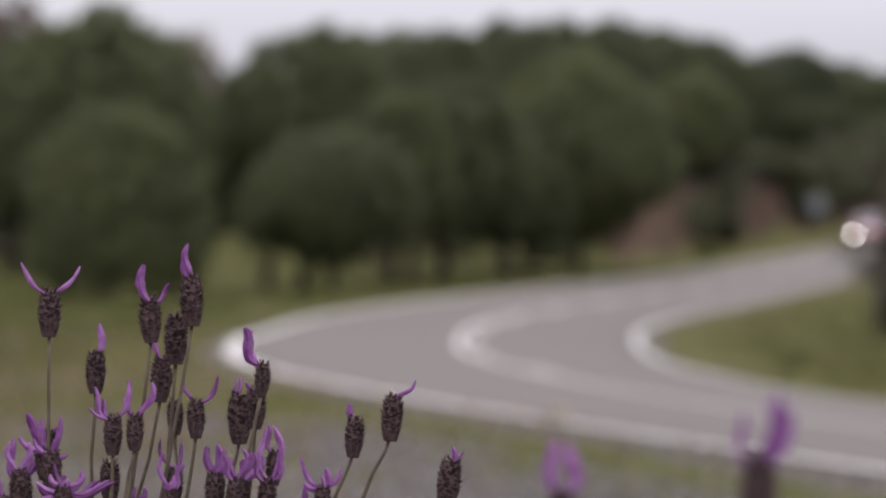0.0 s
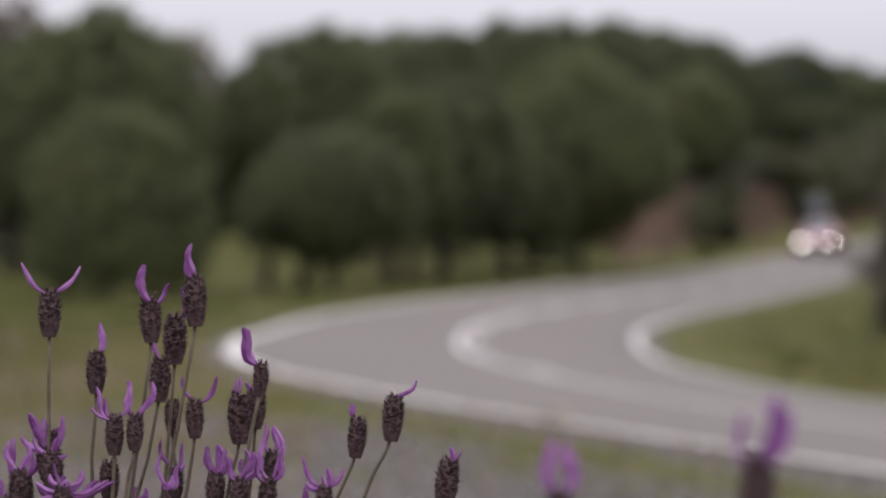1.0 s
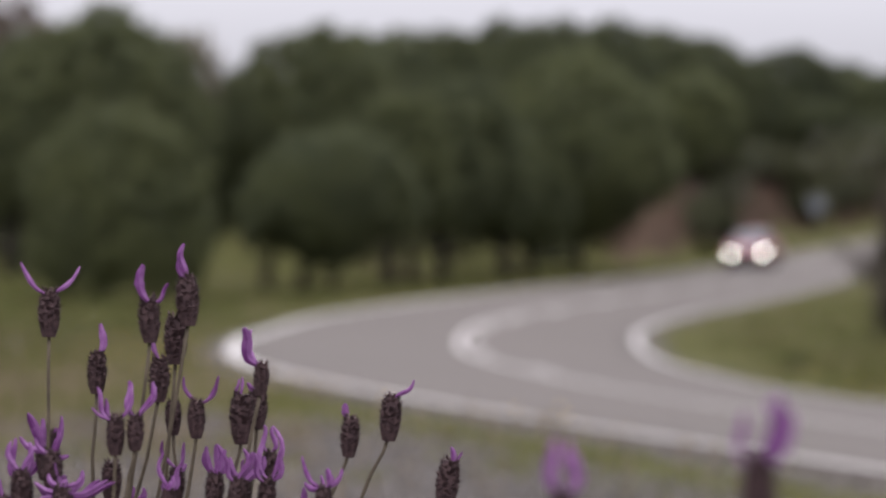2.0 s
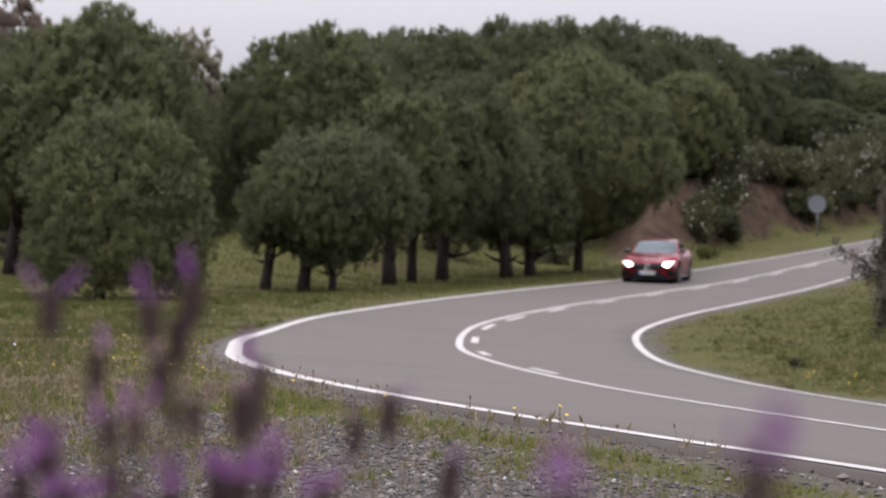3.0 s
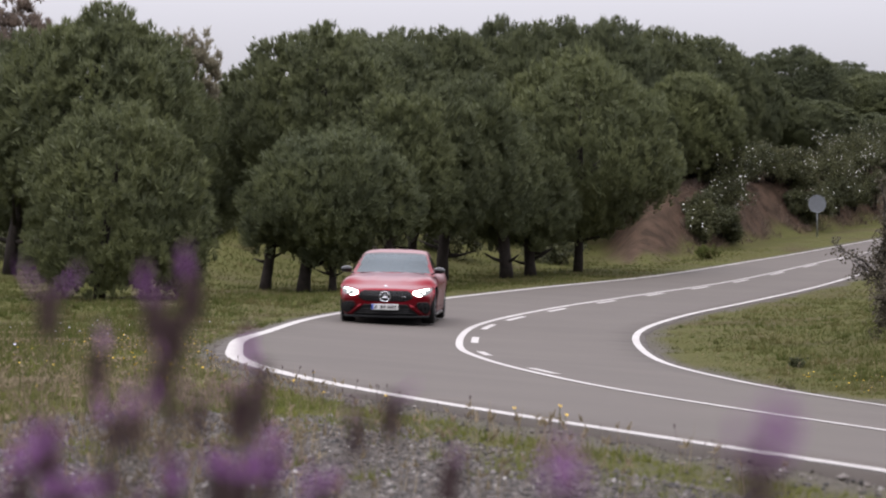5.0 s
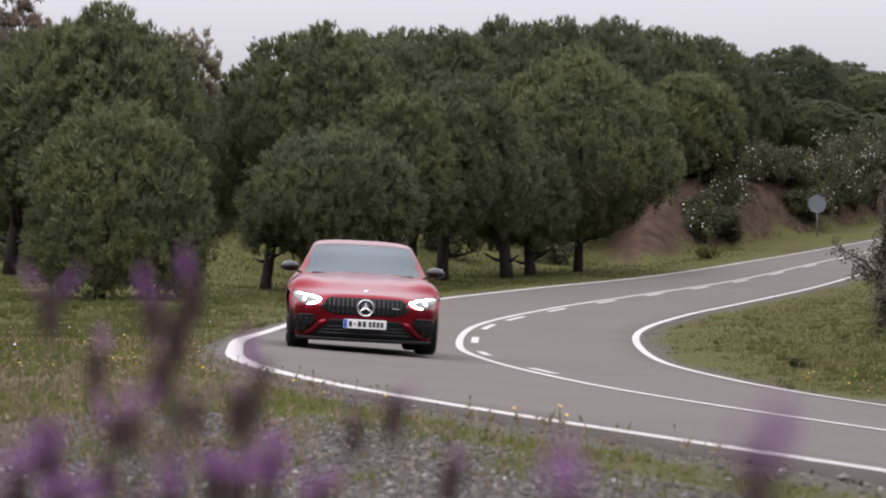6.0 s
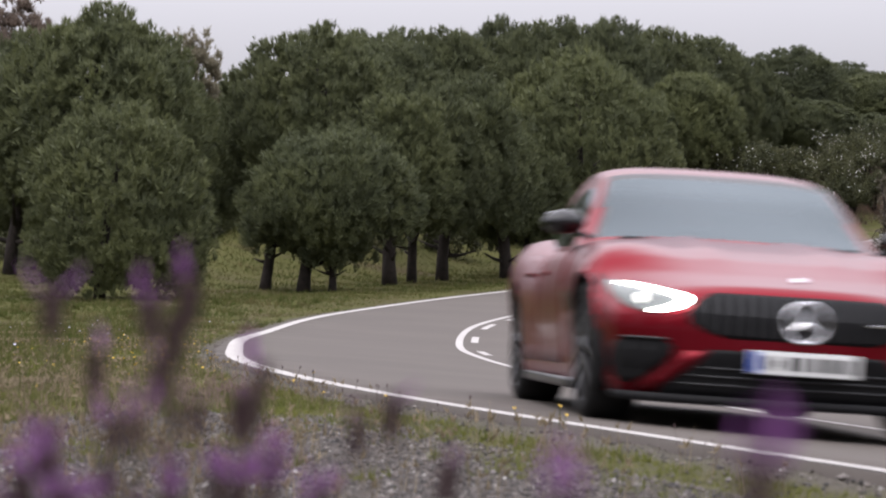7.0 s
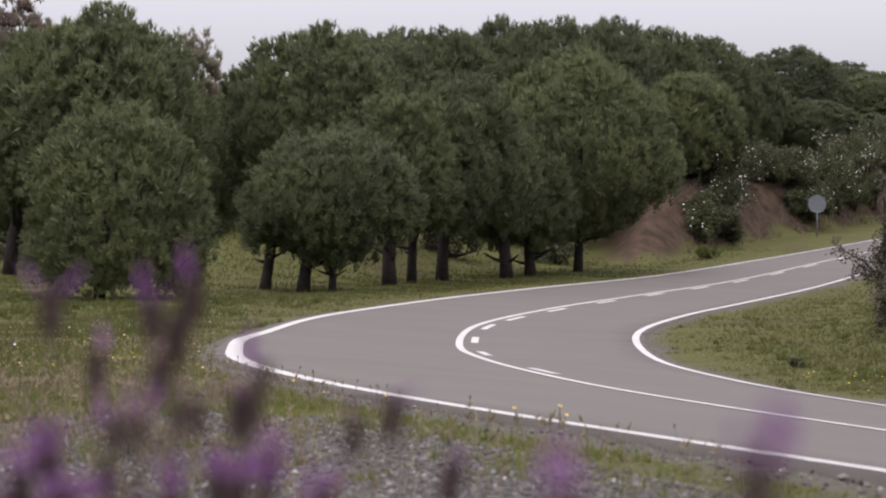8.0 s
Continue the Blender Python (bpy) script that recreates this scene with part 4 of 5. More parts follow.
def section(k):
    return lerp(k, (0, 0.10, 0.22, 0.35, 0.62, 0.78, 0.9, 1), (0.93, 0.965, 0.955, 0.975, 1.0, 0.985, 0.945, 0.87))


def lean(z):
    return lerp(z, (0.2, 0.37, 0.56, 0.645, 0.713, 0.765), (0.05, 0.0, 0.0, 0.025, 0.08, 0.16))


def body_point(a, b, c):
    y = NOSE + (TAILEND - NOSE) * (b + 1) / 2
    fw, rw = float(smooth01((0.15 - y) / 1.07)), float(smooth01((y - 3.3) / 0.83))
    k = (c + 1) / 2
    zt, zb = ztop(y), zbot(y)
    z = zb + (zt - zb) * k
    x = a * half_width(y) * section(k)
    z -= k**3 * 0.055 * abs(a)**3.2
    for ay, rise in ((-0.1, 0.045), (2.95, 0.06)):
        z += k**3 * rise * math.exp(-((y - ay) / 0.55)**2) * math.exp(-((abs(a) - 0.88) / 0.24)**2)
    z += k**3 * 0.018 * math.exp(-((abs(a) - 0.36) / 0.08)**2) * (y < 0.9) * (1 - fw)
    y += fw * (0.36 * abs(a)**2.6 + lean(z)) - rw * (0.22 * abs(a)**2.6 + lerp(z, (0.3, 0.6, 0.95, 1.1), (0.10, 0.0, 0.02, 0.0)))
    return (x, y, z)


def front_y(x, z):
    return NOSE + 0.36 * (abs(x) / 0.86)**2.6 + lean(z)


def side_x(y, z):
    return half_width(y) * section((z - zbot(y)) / (ztop(y) - zbot(y)))


def car_body():
    """The shell: a box shaped to the car, with round openings over the wheels."""
    na, nb, nc = 30, 120, 18
    ids, v, f = {}, [], []

    def vid(i, j, k):
        if (i, j, k) not in ids:
            ids[i, j, k] = len(v)
            p = body_point(2 * i / na - 1, 2 * j / nb - 1, 2 * k / nc - 1)
            if i in (0, na):
                for ay in AXLES:
                    r = math.hypot(p[1] - ay, p[2] - 0.365)
                    if abs(r - 0.388) < 0.035 and p[2] < 0.9:
                        p = (p[0], ay + (p[1] - ay) / r * 0.388, 0.365 + (p[2] - 0.365) / r * 0.388)
            v.append(p)
        return ids[i, j, k]

    def quad(*q):
        f.append(tuple(vid(*p) for p in q))

    for j in range(nb):
        for k in range(nc):
            for i in (0, na):
                p = body_point(2 * i / na - 1, 2 * (j + 0.5) / nb - 1, 2 * (k + 0.5) / nc - 1)
                if min(math.hypot(p[1] - ay, p[2] - 0.365) for ay in AXLES) > 0.383:
                    quad((i, j, k), (i, j + 1, k), (i, j + 1, k + 1), (i, j, k + 1))
        for i in range(na):
            quad((i, j, nc), (i + 1, j, nc), (i + 1, j + 1, nc), (i, j + 1, nc))
            p = body_point(2 * (i + 0.5) / na - 1, 2 * (j + 0.5) / nb - 1, -1)
            if abs(p[0]) < 0.62 or min(abs(p[1] - ay) for ay in AXLES) > 0.37:
                quad((i, j, 0), (i, j + 1, 0), (i + 1, j + 1, 0), (i + 1, j, 0))
    for i in range(na):
        for k in range(nc):
            quad((i, 0, k), (i + 1, 0, k), (i + 1, 0, k + 1), (i, 0, k + 1))
            quad((i, nb, k), (i, nb, k + 1), (i + 1, nb, k + 1), (i + 1, nb, k))
    return v, f


def rows_mesh(rows, place, nx=14, depth=0.02, inward=(0, 1, 0)):
    """A panel laid on a surface: rows of (height, from, to), and place(s, z) gives its points."""
    v, f = [], []
    n = nx + 1
    for z, a, b in rows:
        for i in range(n):
            v.append(Vector(place(a + (b - a) * i / nx, z)))
    m = len(rows)
    for r in range(m - 1):
        for i in range(nx):
            f.append((r * n + i, r * n + i + 1, (r + 1) * n + i + 1, (r + 1) * n + i))
    rim = [i for i in range(n)] + [r * n + nx for r in range(1, m)] + [(m - 1) * n + i for i in range(nx - 1, -1, -1)] + [r * n for r in range(m - 2, 0, -1)]
    base = len(v)
    v += [v[i] + Vector(inward) * depth for i in rim]
    for i in range(len(rim)):
        j = (i + 1) % len(rim)
        f.append((rim[i], base + i, base + j, rim[j]))
    return v, f


def on_front(off):
    return lambda x, z: (x, front_y(x, z) - off, z)


def box_bm(size, at, bevel=0.0, turn=None):
    bm = bmesh.new()
    m = Matrix.Translation(at) @ (turn or Matrix()) @ Matrix.Diagonal((*size, 1))
    bmesh.ops.create_cube(bm, size=1, matrix=m)
    if bevel:
        bmesh.ops.bevel(bm, geom=bm.edges[:], offset=bevel, segments=3, affect="EDGES", profile=0.6)
    return bm


def lathe(profile, at, steps=40):
    """A ring turned about the x axis: profile of (x, radius)."""
    v, f = [], []
    n = len(profile)
    for s in range(steps):
        w = 2 * math.pi * s / steps
        v += [(at[0] + x, at[1] + r * math.cos(w), at[2] + r * math.sin(w)) for x, r in profile]
    for s in range(steps):
        for i in range(n):
            i2, s2 = (i + 1) % n, (s + 1) % steps
            f.append((s * n + i, s * n + i2, s2 * n + i2, s2 * n + i))
    return v, f


def greenhouse():
    """Points of the cabin above the belt, by step along and step across: upright sides, round shoulders, a flat arched roof."""
    ys = np.concatenate([np.linspace(0.66, 1.5, 13), np.linspace(1.58, 2.9, 15), np.linspace(3.0, 3.98, 11)])
    pts = []
    for y in ys:
        zr = lerp(y, (0.66, 0.9, 1.2, 1.5, 1.75, 2.1, 2.6, 3.1, 3.6, 3.98), (0.955, 1.08, 1.245, 1.385, 1.435, 1.45, 1.425, 1.335, 1.185, 1.05))
        wb = lerp(y, (0.66, 1.0, 1.5, 2.2, 3.0, 3.6, 3.98), (0.88, 0.865, 0.855, 0.84, 0.81, 0.74, 0.64))
        wt = wb - 0.40 * max(0.0, zr - 0.93)
        zs = zr - 0.055 - 0.03 * float(smooth01((zr - 1.0) / 0.4))
        half = []
        for k in range(SIDE):
            q = k / SIDE
            half.append((wb + (wt - wb) * q + 0.012 * math.sin(math.pi * q), min(0.83, zs - 0.02) + (zs - min(0.83, zs - 0.02)) * q))
        for k in range(ARCH + 1):
            w = math.pi / 2 * k / ARCH
            half.append((wt * math.cos(w)**0.72 if k < ARCH else 0.0, zs + (zr - zs) * math.sin(w)**0.72))
        row = [(-x, z) for x, z in half] + [(x, z) for x, z in half[-2::-1]]
        pts.append([(x, y + 0.26 * (abs(x) / 0.8)**2 * float(smooth01((1.7 - y) / 1.0)), z) for x, z in row])
    return ys, pts


def build_car():
    root = thing("car", car_pose(0), "red four-door coupe with lit headlamps driving along the bend", "car")
    v, f = car_body()
    shell = shape_in(root, "body", v, f, RED, True)
    bm = bmesh.new()
    bm.from_mesh(shell.data)
    bmesh.ops.recalc_face_normals(bm, faces=bm.faces[:])
    bm.to_mesh(shell.data)
    bm.free()
    shell.data.set_sharp_from_angle(angle=radians(55))
    ys, pts = greenhouse()
    sets = {}
    for k in range(len(ys) - 1):
        for j in range(2 * (SIDE + ARCH)):
            y, n = (ys[k] + ys[k + 1]) / 2, min(j, 2 * (SIDE + ARCH) - 1 - j)
            other = "" if j < SIDE + ARCH else "_b"
            if 0.72 < y < 1.46 and n > SIDE + (4 if y > 1.1 else 5):
                name = "windscreen"
            elif 0.70 < y < 1.51 and n > SIDE + (3 if y > 1.1 else 4):
                name = "screen_trim"
            elif 3.0 < y < 3.85 and n > SIDE + 3:
                name = "rear_window"
            elif 1 < n < SIDE - 1 and 1.16 < y < 2.03:
                name = "front_side_window" + other
            elif 1 < n < SIDE - 1 and 2.12 < y < 3.15:
                name = "rear_side_window" + other
            elif 1 < n < SIDE - 1 and 1.95 < y < 2.2:
                name = "pillar" + other
            else:
                name = "roof"
            sets.setdefault(name, []).append((k, j))
    for name, cells in sets.items():
        ids, v, f = {}, [], []
        for k, j in cells:
            q = []
            for key in ((k, j), (k, j + 1), (k + 1, j + 1), (k + 1, j)):
                if key not in ids:
                    ids[key] = len(v)
                    v.append(pts[key[0]][key[1]])
                q.append(ids[key])
            f.append(tuple(q))
        mat = RED if name == "roof" else GLOSS if name.startswith(("pillar", "screen")) else GLASS
        shape_in(root, name.replace("_b", ""), v, f, mat, True)
    # dark edge of the windscreen and its wipers
    part("cowl", box_bm((1.30, 0.10, 0.03), (0, 0.80, 0.965), 0.01), BLACK, root)
    # face
    v, f = rows_mesh([(0.450, -0.36, 0.36), (0.475, -0.455, 0.455), (0.515, -0.53, 0.53), (0.565, -0.545, 0.545), (0.62, -0.505, 0.505), (0.652, -0.46, 0.46), (0.668, -0.42, 0.42)], on_front(0.004), 28)
    grille = shape_in(root, "grille", v, f, BLACK, True, "black grille with upright bars")
    for i in range(19):
        x = -0.495 + 0.055 * i
        lo, hi = lerp(abs(x), (0, 0.40, 0.5), (0.458, 0.470, 0.515)), lerp(abs(x), (0, 0.42, 0.5), (0.660, 0.655, 0.62))
        v, f = rows_mesh([(lo, x - 0.008, x + 0.008), ((lo + hi) / 2, x - 0.008, x + 0.008), (hi, x - 0.008, x + 0.008)], on_front(0.022), 1, 0.03)
        shape_in(grille, "bar", v, f, GLOSS)
    part("trim_badge", box_bm((0.10, 0.008, 0.012), (0.37, front_y(0.37, 0.56) - 0.03, 0.55), 0.002, Matrix.Rotation(0.25, 4, "Z")), CHROME, grille)
    ez = 0.545
    ey = front_y(0, ez) - 0.030
    bm = bmesh.new()
    bmesh.ops.create_cone(bm, cap_ends=True, segments=40, radius1=0.088, radius2=0.086, depth=0.010, matrix=Matrix.Translation((0, ey, ez)) @ Matrix.Rotation(math.pi / 2, 4, "X"))
    emblem = part("emblem", bm, GLOSS, root, "round chrome-ringed emblem")
    v, f = lathe([(-0.008, 0.088), (0.008, 0.088), (0.012, 0.097), (0.008, 0.105), (-0.008, 0.105)], (0, 0, 0), 48)
    shape_in(emblem, "ring", [(p[1], ey - 0.008 + p[0], ez + p[2]) for p in v], f, CHROME, True)
    for k in range(3):
        w = math.pi / 2 + k * 2 * math.pi / 3
        o, t = Vector((math.cos(w), 0, math.sin(w))), Vector((-math.sin(w), 0, math.cos(w)))
        c = Vector((0, ey - 0.008, ez))
        pts = [c - o * 0.012, c + t * 0.016 + o * 0.010, c + o * 0.090, c - t * 0.016 + o * 0.010, c + o * 0.012 + Vector((0, -0.012, 0))]
        shape_in(emblem, "arm", pts, [(0, 1, 4), (1, 2, 4), (2, 3, 4), (3, 0, 4), (0, 3, 2, 1)], CHROME)
    bm = bmesh.new()
    bmesh.ops.create_cone(bm, cap_ends=True, segments=20, radius1=0.026, radius2=0.022, depth=0.010, matrix=Matrix.Translation((0, -0.76, 0.752)) @ Matrix.Rotation(0.6, 4, "X"))
    part("badge", bm, CHROME, root)
    plate = part("number_plate", box_bm((0.52, 0.012, 0.112), (0, NOSE - 0.03, 0.348), 0.004), PLATE, root, "white plate with a blue band")
    part("plate_band", box_bm((0.042, 0.006, 0.104), (-0.236, NOSE - 0.036, 0.348), 0.001), PLATE_BLUE, plate)
    for x, w in ((-0.175, 0.045), (-0.12, 0.02), (-0.065, 0.05), (-0.005, 0.05), (0.065, 0.04), (0.113, 0.04), (0.161, 0.04), (0.209, 0.04)):
        part("bar", box_bm((w * 0.8, 0.004, 0.066 if w > 0.03 else 0.03), (x, NOSE - 0.0365, 0.348)), BLACK, plate, smooth=False)
    # lower openings
    v, f = rows_mesh([(0.172, -0.655, 0.655), (0.215, -0.63, 0.63), (0.28, -0.545, 0.545), (0.33, -0.48, 0.48), (0.375, -0.445, 0.445), (0.395, -0.42, 0.42)], on_front(0.004), 24)
    lower = shape_in(root, "lower_intake", v, f, BLACK, True)
    for z, w in ((0.225, 0.60), (0.265, 0.55), (0.305, 0.50)):
        v, f = rows_mesh([(z - 0.005, -w, w), (z + 0.005, -w, w)], on_front(0.010), 20, 0.02)
        shape_in(lower, "slat", v, f, GLOSS, True)
    v, f = rows_mesh([(0.128, -0.82, 0.82), (0.150, -0.845, 0.845), (0.172, -0.835, 0.835)], on_front(0.03), 24, 0.14)
    shape_in(root, "splitter", v, f, BLACK, True)
    for sx in (-1, 1):
        def side(off):
            return lambda x, z: (sx * x, front_y(x, z) - off, z)
        v, f = rows_mesh([(0.212, 0.765, 0.81), (0.25, 0.71, 0.845), (0.31, 0.640, 0.862), (0.36, 0.605, 0.865), (0.40, 0.600, 0.855), (0.425, 0.63, 0.83), (0.438, 0.68, 0.78)], side(0.005), 12)
        intake = shape_in(root, "side_intake", v, f, BLACK, True)
        v, f = rows_mesh([(0.428, 0.615, 0.845), (0.440, 0.65, 0.81)], side(0.022), 10, 0.03)
        shape_in(intake, "fin", v, f, GLOSS, True)
        for x in (0.70, 0.78):
            v, f = rows_mesh([(0.28, x - 0.01, x + 0.01), (0.42, x - 0.01, x + 0.01)], side(0.012), 1, 0.02)
            shape_in(intake, "slat", v, f, BLACK, True)
        # a body-coloured blade frames the middle opening
        v, f = rows_mesh([(0.185, 0.69, 0.745), (0.25, 0.605, 0.665), (0.32, 0.53, 0.59), (0.385, 0.462, 0.53)], side(0.030), 4, 0.05)
        shape_in(root, "blade", v, f, RED, True)
        lamp_rows = [(0.557, 0.66, 0.725), (0.575, 0.60, 0.78), (0.600, 0.555, 0.83), (0.630, 0.530, 0.865), (0.652, 0.575, 0.880), (0.678, 0.69, 0.888), (0.700, 0.80, 0.890), (0.708, 0.85, 0.885)]
        v, f = rows_mesh(lamp_rows, side(0.008), 14)
        lamp = shape_in(root, "headlamp", v, f, LAMP_GLASS, True, "lit headlamp behind a clear lens")
        # the light runs along the upper edge and folds back below its inner end
        strips = [[(0.638, 0.538, 0.582), (0.654, 0.578, 0.632), (0.670, 0.648, 0.706), (0.685, 0.722, 0.780), (0.699, 0.798, 0.852)], [(0.562, 0.660, 0.712), (0.574, 0.612, 0.692), (0.588, 0.578, 0.640), (0.610, 0.550, 0.590), (0.634, 0.537, 0.568)]]
        for rows in strips:
            v, f = rows_mesh(rows, side(0.016), 8, 0.012)
            shape_in(lamp, "light_strip", v, f, LAMP_ON, True)
        bm = bmesh.new()
        bmesh.ops.create_uvsphere(bm, u_segments=16, v_segments=10, radius=0.026, matrix=Matrix.Translation((sx * 0.745, front_y(0.745, 0.625) - 0.012, 0.625)))
        part("projector", bm, LAMP_SPOT, lamp)
        # mirrors
        bm = bmesh.new()
        bmesh.ops.create_uvsphere(bm, u_segments=20, v_segments=12, radius=1, matrix=Matrix.Translation((sx * 0.945, 0.90, 1.045)) @ Matrix.Diagonal((0.118, 0.09, 0.068, 1)))
        for q in bm.verts:
            if q.co.y > 0.94:
                q.co.y = 0.94
            q.co.z += 0.10 * (abs(q.co.x) - 0.935) * (-1 if abs(q.co.x) > 0.935 else 0.3)
        mirror = part("mirror", bm, GLOSS, root, "gloss black door mirror")
        part("mirror_arm", box_bm((0.14, 0.05, 0.03), (sx * 0.85, 0.92, 0.985), 0.008, Matrix.Rotation(sx * -0.35, 4, "Y")), GLOSS, mirror)
        part("mirror_glass", box_bm((0.17, 0.006, 0.10), (sx * 0.945, 0.942, 1.045), 0.002), CHROME, mirror)
        # doors, sill, handles
        for y0, y1 in ((0.95, 2.06), (2.075, 2.62)):
            zs = (0.27, 0.36, 0.48, 0.60, 0.72, 0.80, 0.86, 0.90)
            rows = [(z, y0, y1) for z in zs]
            v, f = rows_mesh(rows, lambda s, z: (sx * (side_x(s, z) + 0.005), s, z), 12, 0.012, (-sx, 0, 0))
            door = shape_in(root, "door", v, f, RED, True)
            part("handle", box_bm((0.02, 0.2, 0.024), (sx * (side_x(y1 - 0.2, 0.78) + 0.012), y1 - 0.2, 0.78), 0.006), RED, door)
        part("side_skirt", box_bm((0.05, 2.05, 0.055), (sx * 0.915, 1.475, 0.175), 0.02), GLOSS, root)
        v, f = rows_mesh([(0.56, 0.50, 0.72), (0.62, 0.49, 0.76), (0.66, 0.52, 0.74)], lambda s, z: (sx * (side_x(s, z) + 0.004), s, z), 6, 0.01, (-sx, 0, 0))
        shape_in(root, "fender_vent", v, f, GLOSS)
        v, f = rows_mesh([(0.86, 0.35, 0.78), (0.90, 0.30, 0.80), (0.93, 0.32, 0.80)], lambda s, z: (sx * s, 4.14 - 0.24 * (s / 0.86)**2.6, z), 10, 0.03, (0, -1, 0))
        shape_in(root, "tail_lamp", v, f, TAIL, True)
        # wheel housings
        for ay in AXLES:
            v, f = lathe([(-0.16, 0.40), (0.10, 0.402), (0.10, 0.41), (-0.18, 0.41), (-0.18, 0.02), (-0.16, 0.02)], (sx * 0.80, ay, 0.365), 36)
            v = [((p[0] - sx * 0.80) * sx + sx * 0.80, p[1], max(p[2], 0.17)) for p in v]
            shape_in(root, "wheel_housing", v, f, BLACK, True)
    part("underbody", box_bm((1.3, 4.3, 0.05), (0, 1.55, 0.17), 0.01), BLACK, root)
    part("diffuser", box_bm((1.4, 0.25, 0.16), (0, 4.0, 0.30), 0.03), BLACK, root)
    # cabin
    part("dashboard", box_bm((1.36, 0.40, 0.14), (0, 1.12, 0.93), 0.05), CABIN, root)
    for x in (-0.36, 0.36):
        seat = part("seat", box_bm((0.50, 0.14, 0.62), (x, 2.02, 0.92), 0.05, Matrix.Rotation(-0.25, 4, "X")), CABIN, root)
        part("headrest", box_bm((0.26, 0.10, 0.17), (x, 2.14, 1.24), 0.04), CABIN, seat)
    part("rear_bench", box_bm((1.2, 0.16, 0.55), (0, 2.95, 0.88), 0.05), CABIN, root)
    v, f = lathe([(-0.012, 0.17), (0, 0.158), (0.012, 0.17), (0, 0.182)], (0, 0, 0), 32)
    shape_in(root, "steering_wheel", [(0.36 + p[1], 1.42 - p[0] + 0.3 * p[2], 0.98 + p[2]) for p in v], f, CABIN, True)
    part("inner_mirror", box_bm((0.22, 0.03, 0.06), (0, 1.46, 1.30), 0.012), BLACK, root)
    return root


def build_wheels(root):
    out = []
    for ay in AXLES:
        for sx in (-1, 1):
            w = 0.135 if ay == 0 else 0.145
            v, f = lathe([(-w, 0.268), (-w, 0.318), (-w + 0.02, 0.348), (-w + 0.045, WHEEL_R), (w - 0.045, WHEEL_R), (w - 0.02, 0.348), (w, 0.318), (w, 0.268)], (0, 0, 0), 44)
            wheel = mesh_object("wheel", v, f, [RUBBER], True)
            wheel.parent = root
            tagged(wheel, "black tyre on a dark alloy rim")
            wheel.matrix_basis = pose(sx * 0.80, ay, WHEEL_R)
            o = sx * (w - 0.02)
            v, f = lathe([(-w + 0.01, 0.262), (w - 0.01, 0.262), (w - 0.004, 0.270), (-w + 0.004, 0.270)], (0, 0, 0), 44)
            shape_in(wheel, "rim", v, f, RIM, True)
            for k in range(10):
                part("spoke", box_bm((0.03, 0.030, 0.215), (0, 0, 0), 0.006, Matrix.Rotation(2 * math.pi * k / 10, 4, "X") @ Matrix.Translation((o, 0, 0.158))), RIM, wheel, smooth=False)
            bm = bmesh.new()
            bmesh.ops.create_cone(bm, cap_ends=True, segments=24, radius1=0.06, radius2=0.05, depth=0.05, matrix=Matrix.Translation((o, 0, 0)) @ Matrix.Rotation(math.pi / 2, 4, "Y"))
            part("hub", bm, RIM, wheel)
            bm = bmesh.new()
            bmesh.ops.create_cone(bm, cap_ends=True, segments=32, radius1=0.20, radius2=0.20, depth=0.03, matrix=Matrix.Translation((0, 0, 0)) @ Matrix.Rotation(math.pi / 2, 4, "Y"))
            part("brake_disc", bm, CHROME, wheel)
            out.append((wheel, sx * 0.80, ay))
    return out


car = build_car()
WHEELS = build_wheels(car)


build_sign()


# ---- grass, gravel and wild flowers ----
def fan(n, d0, d1, rng, power=0.0):
    """Random places in the widening strip before the camera."""
    k = rng.uniform(0, 1, n)
    d = d0 * (d1 / d0)**k if power == 0 else d0 + (d1 - d0) * k
    x = rng.uniform(-1, 1, n) * (0.20 * d + 0.5)
    return x, d


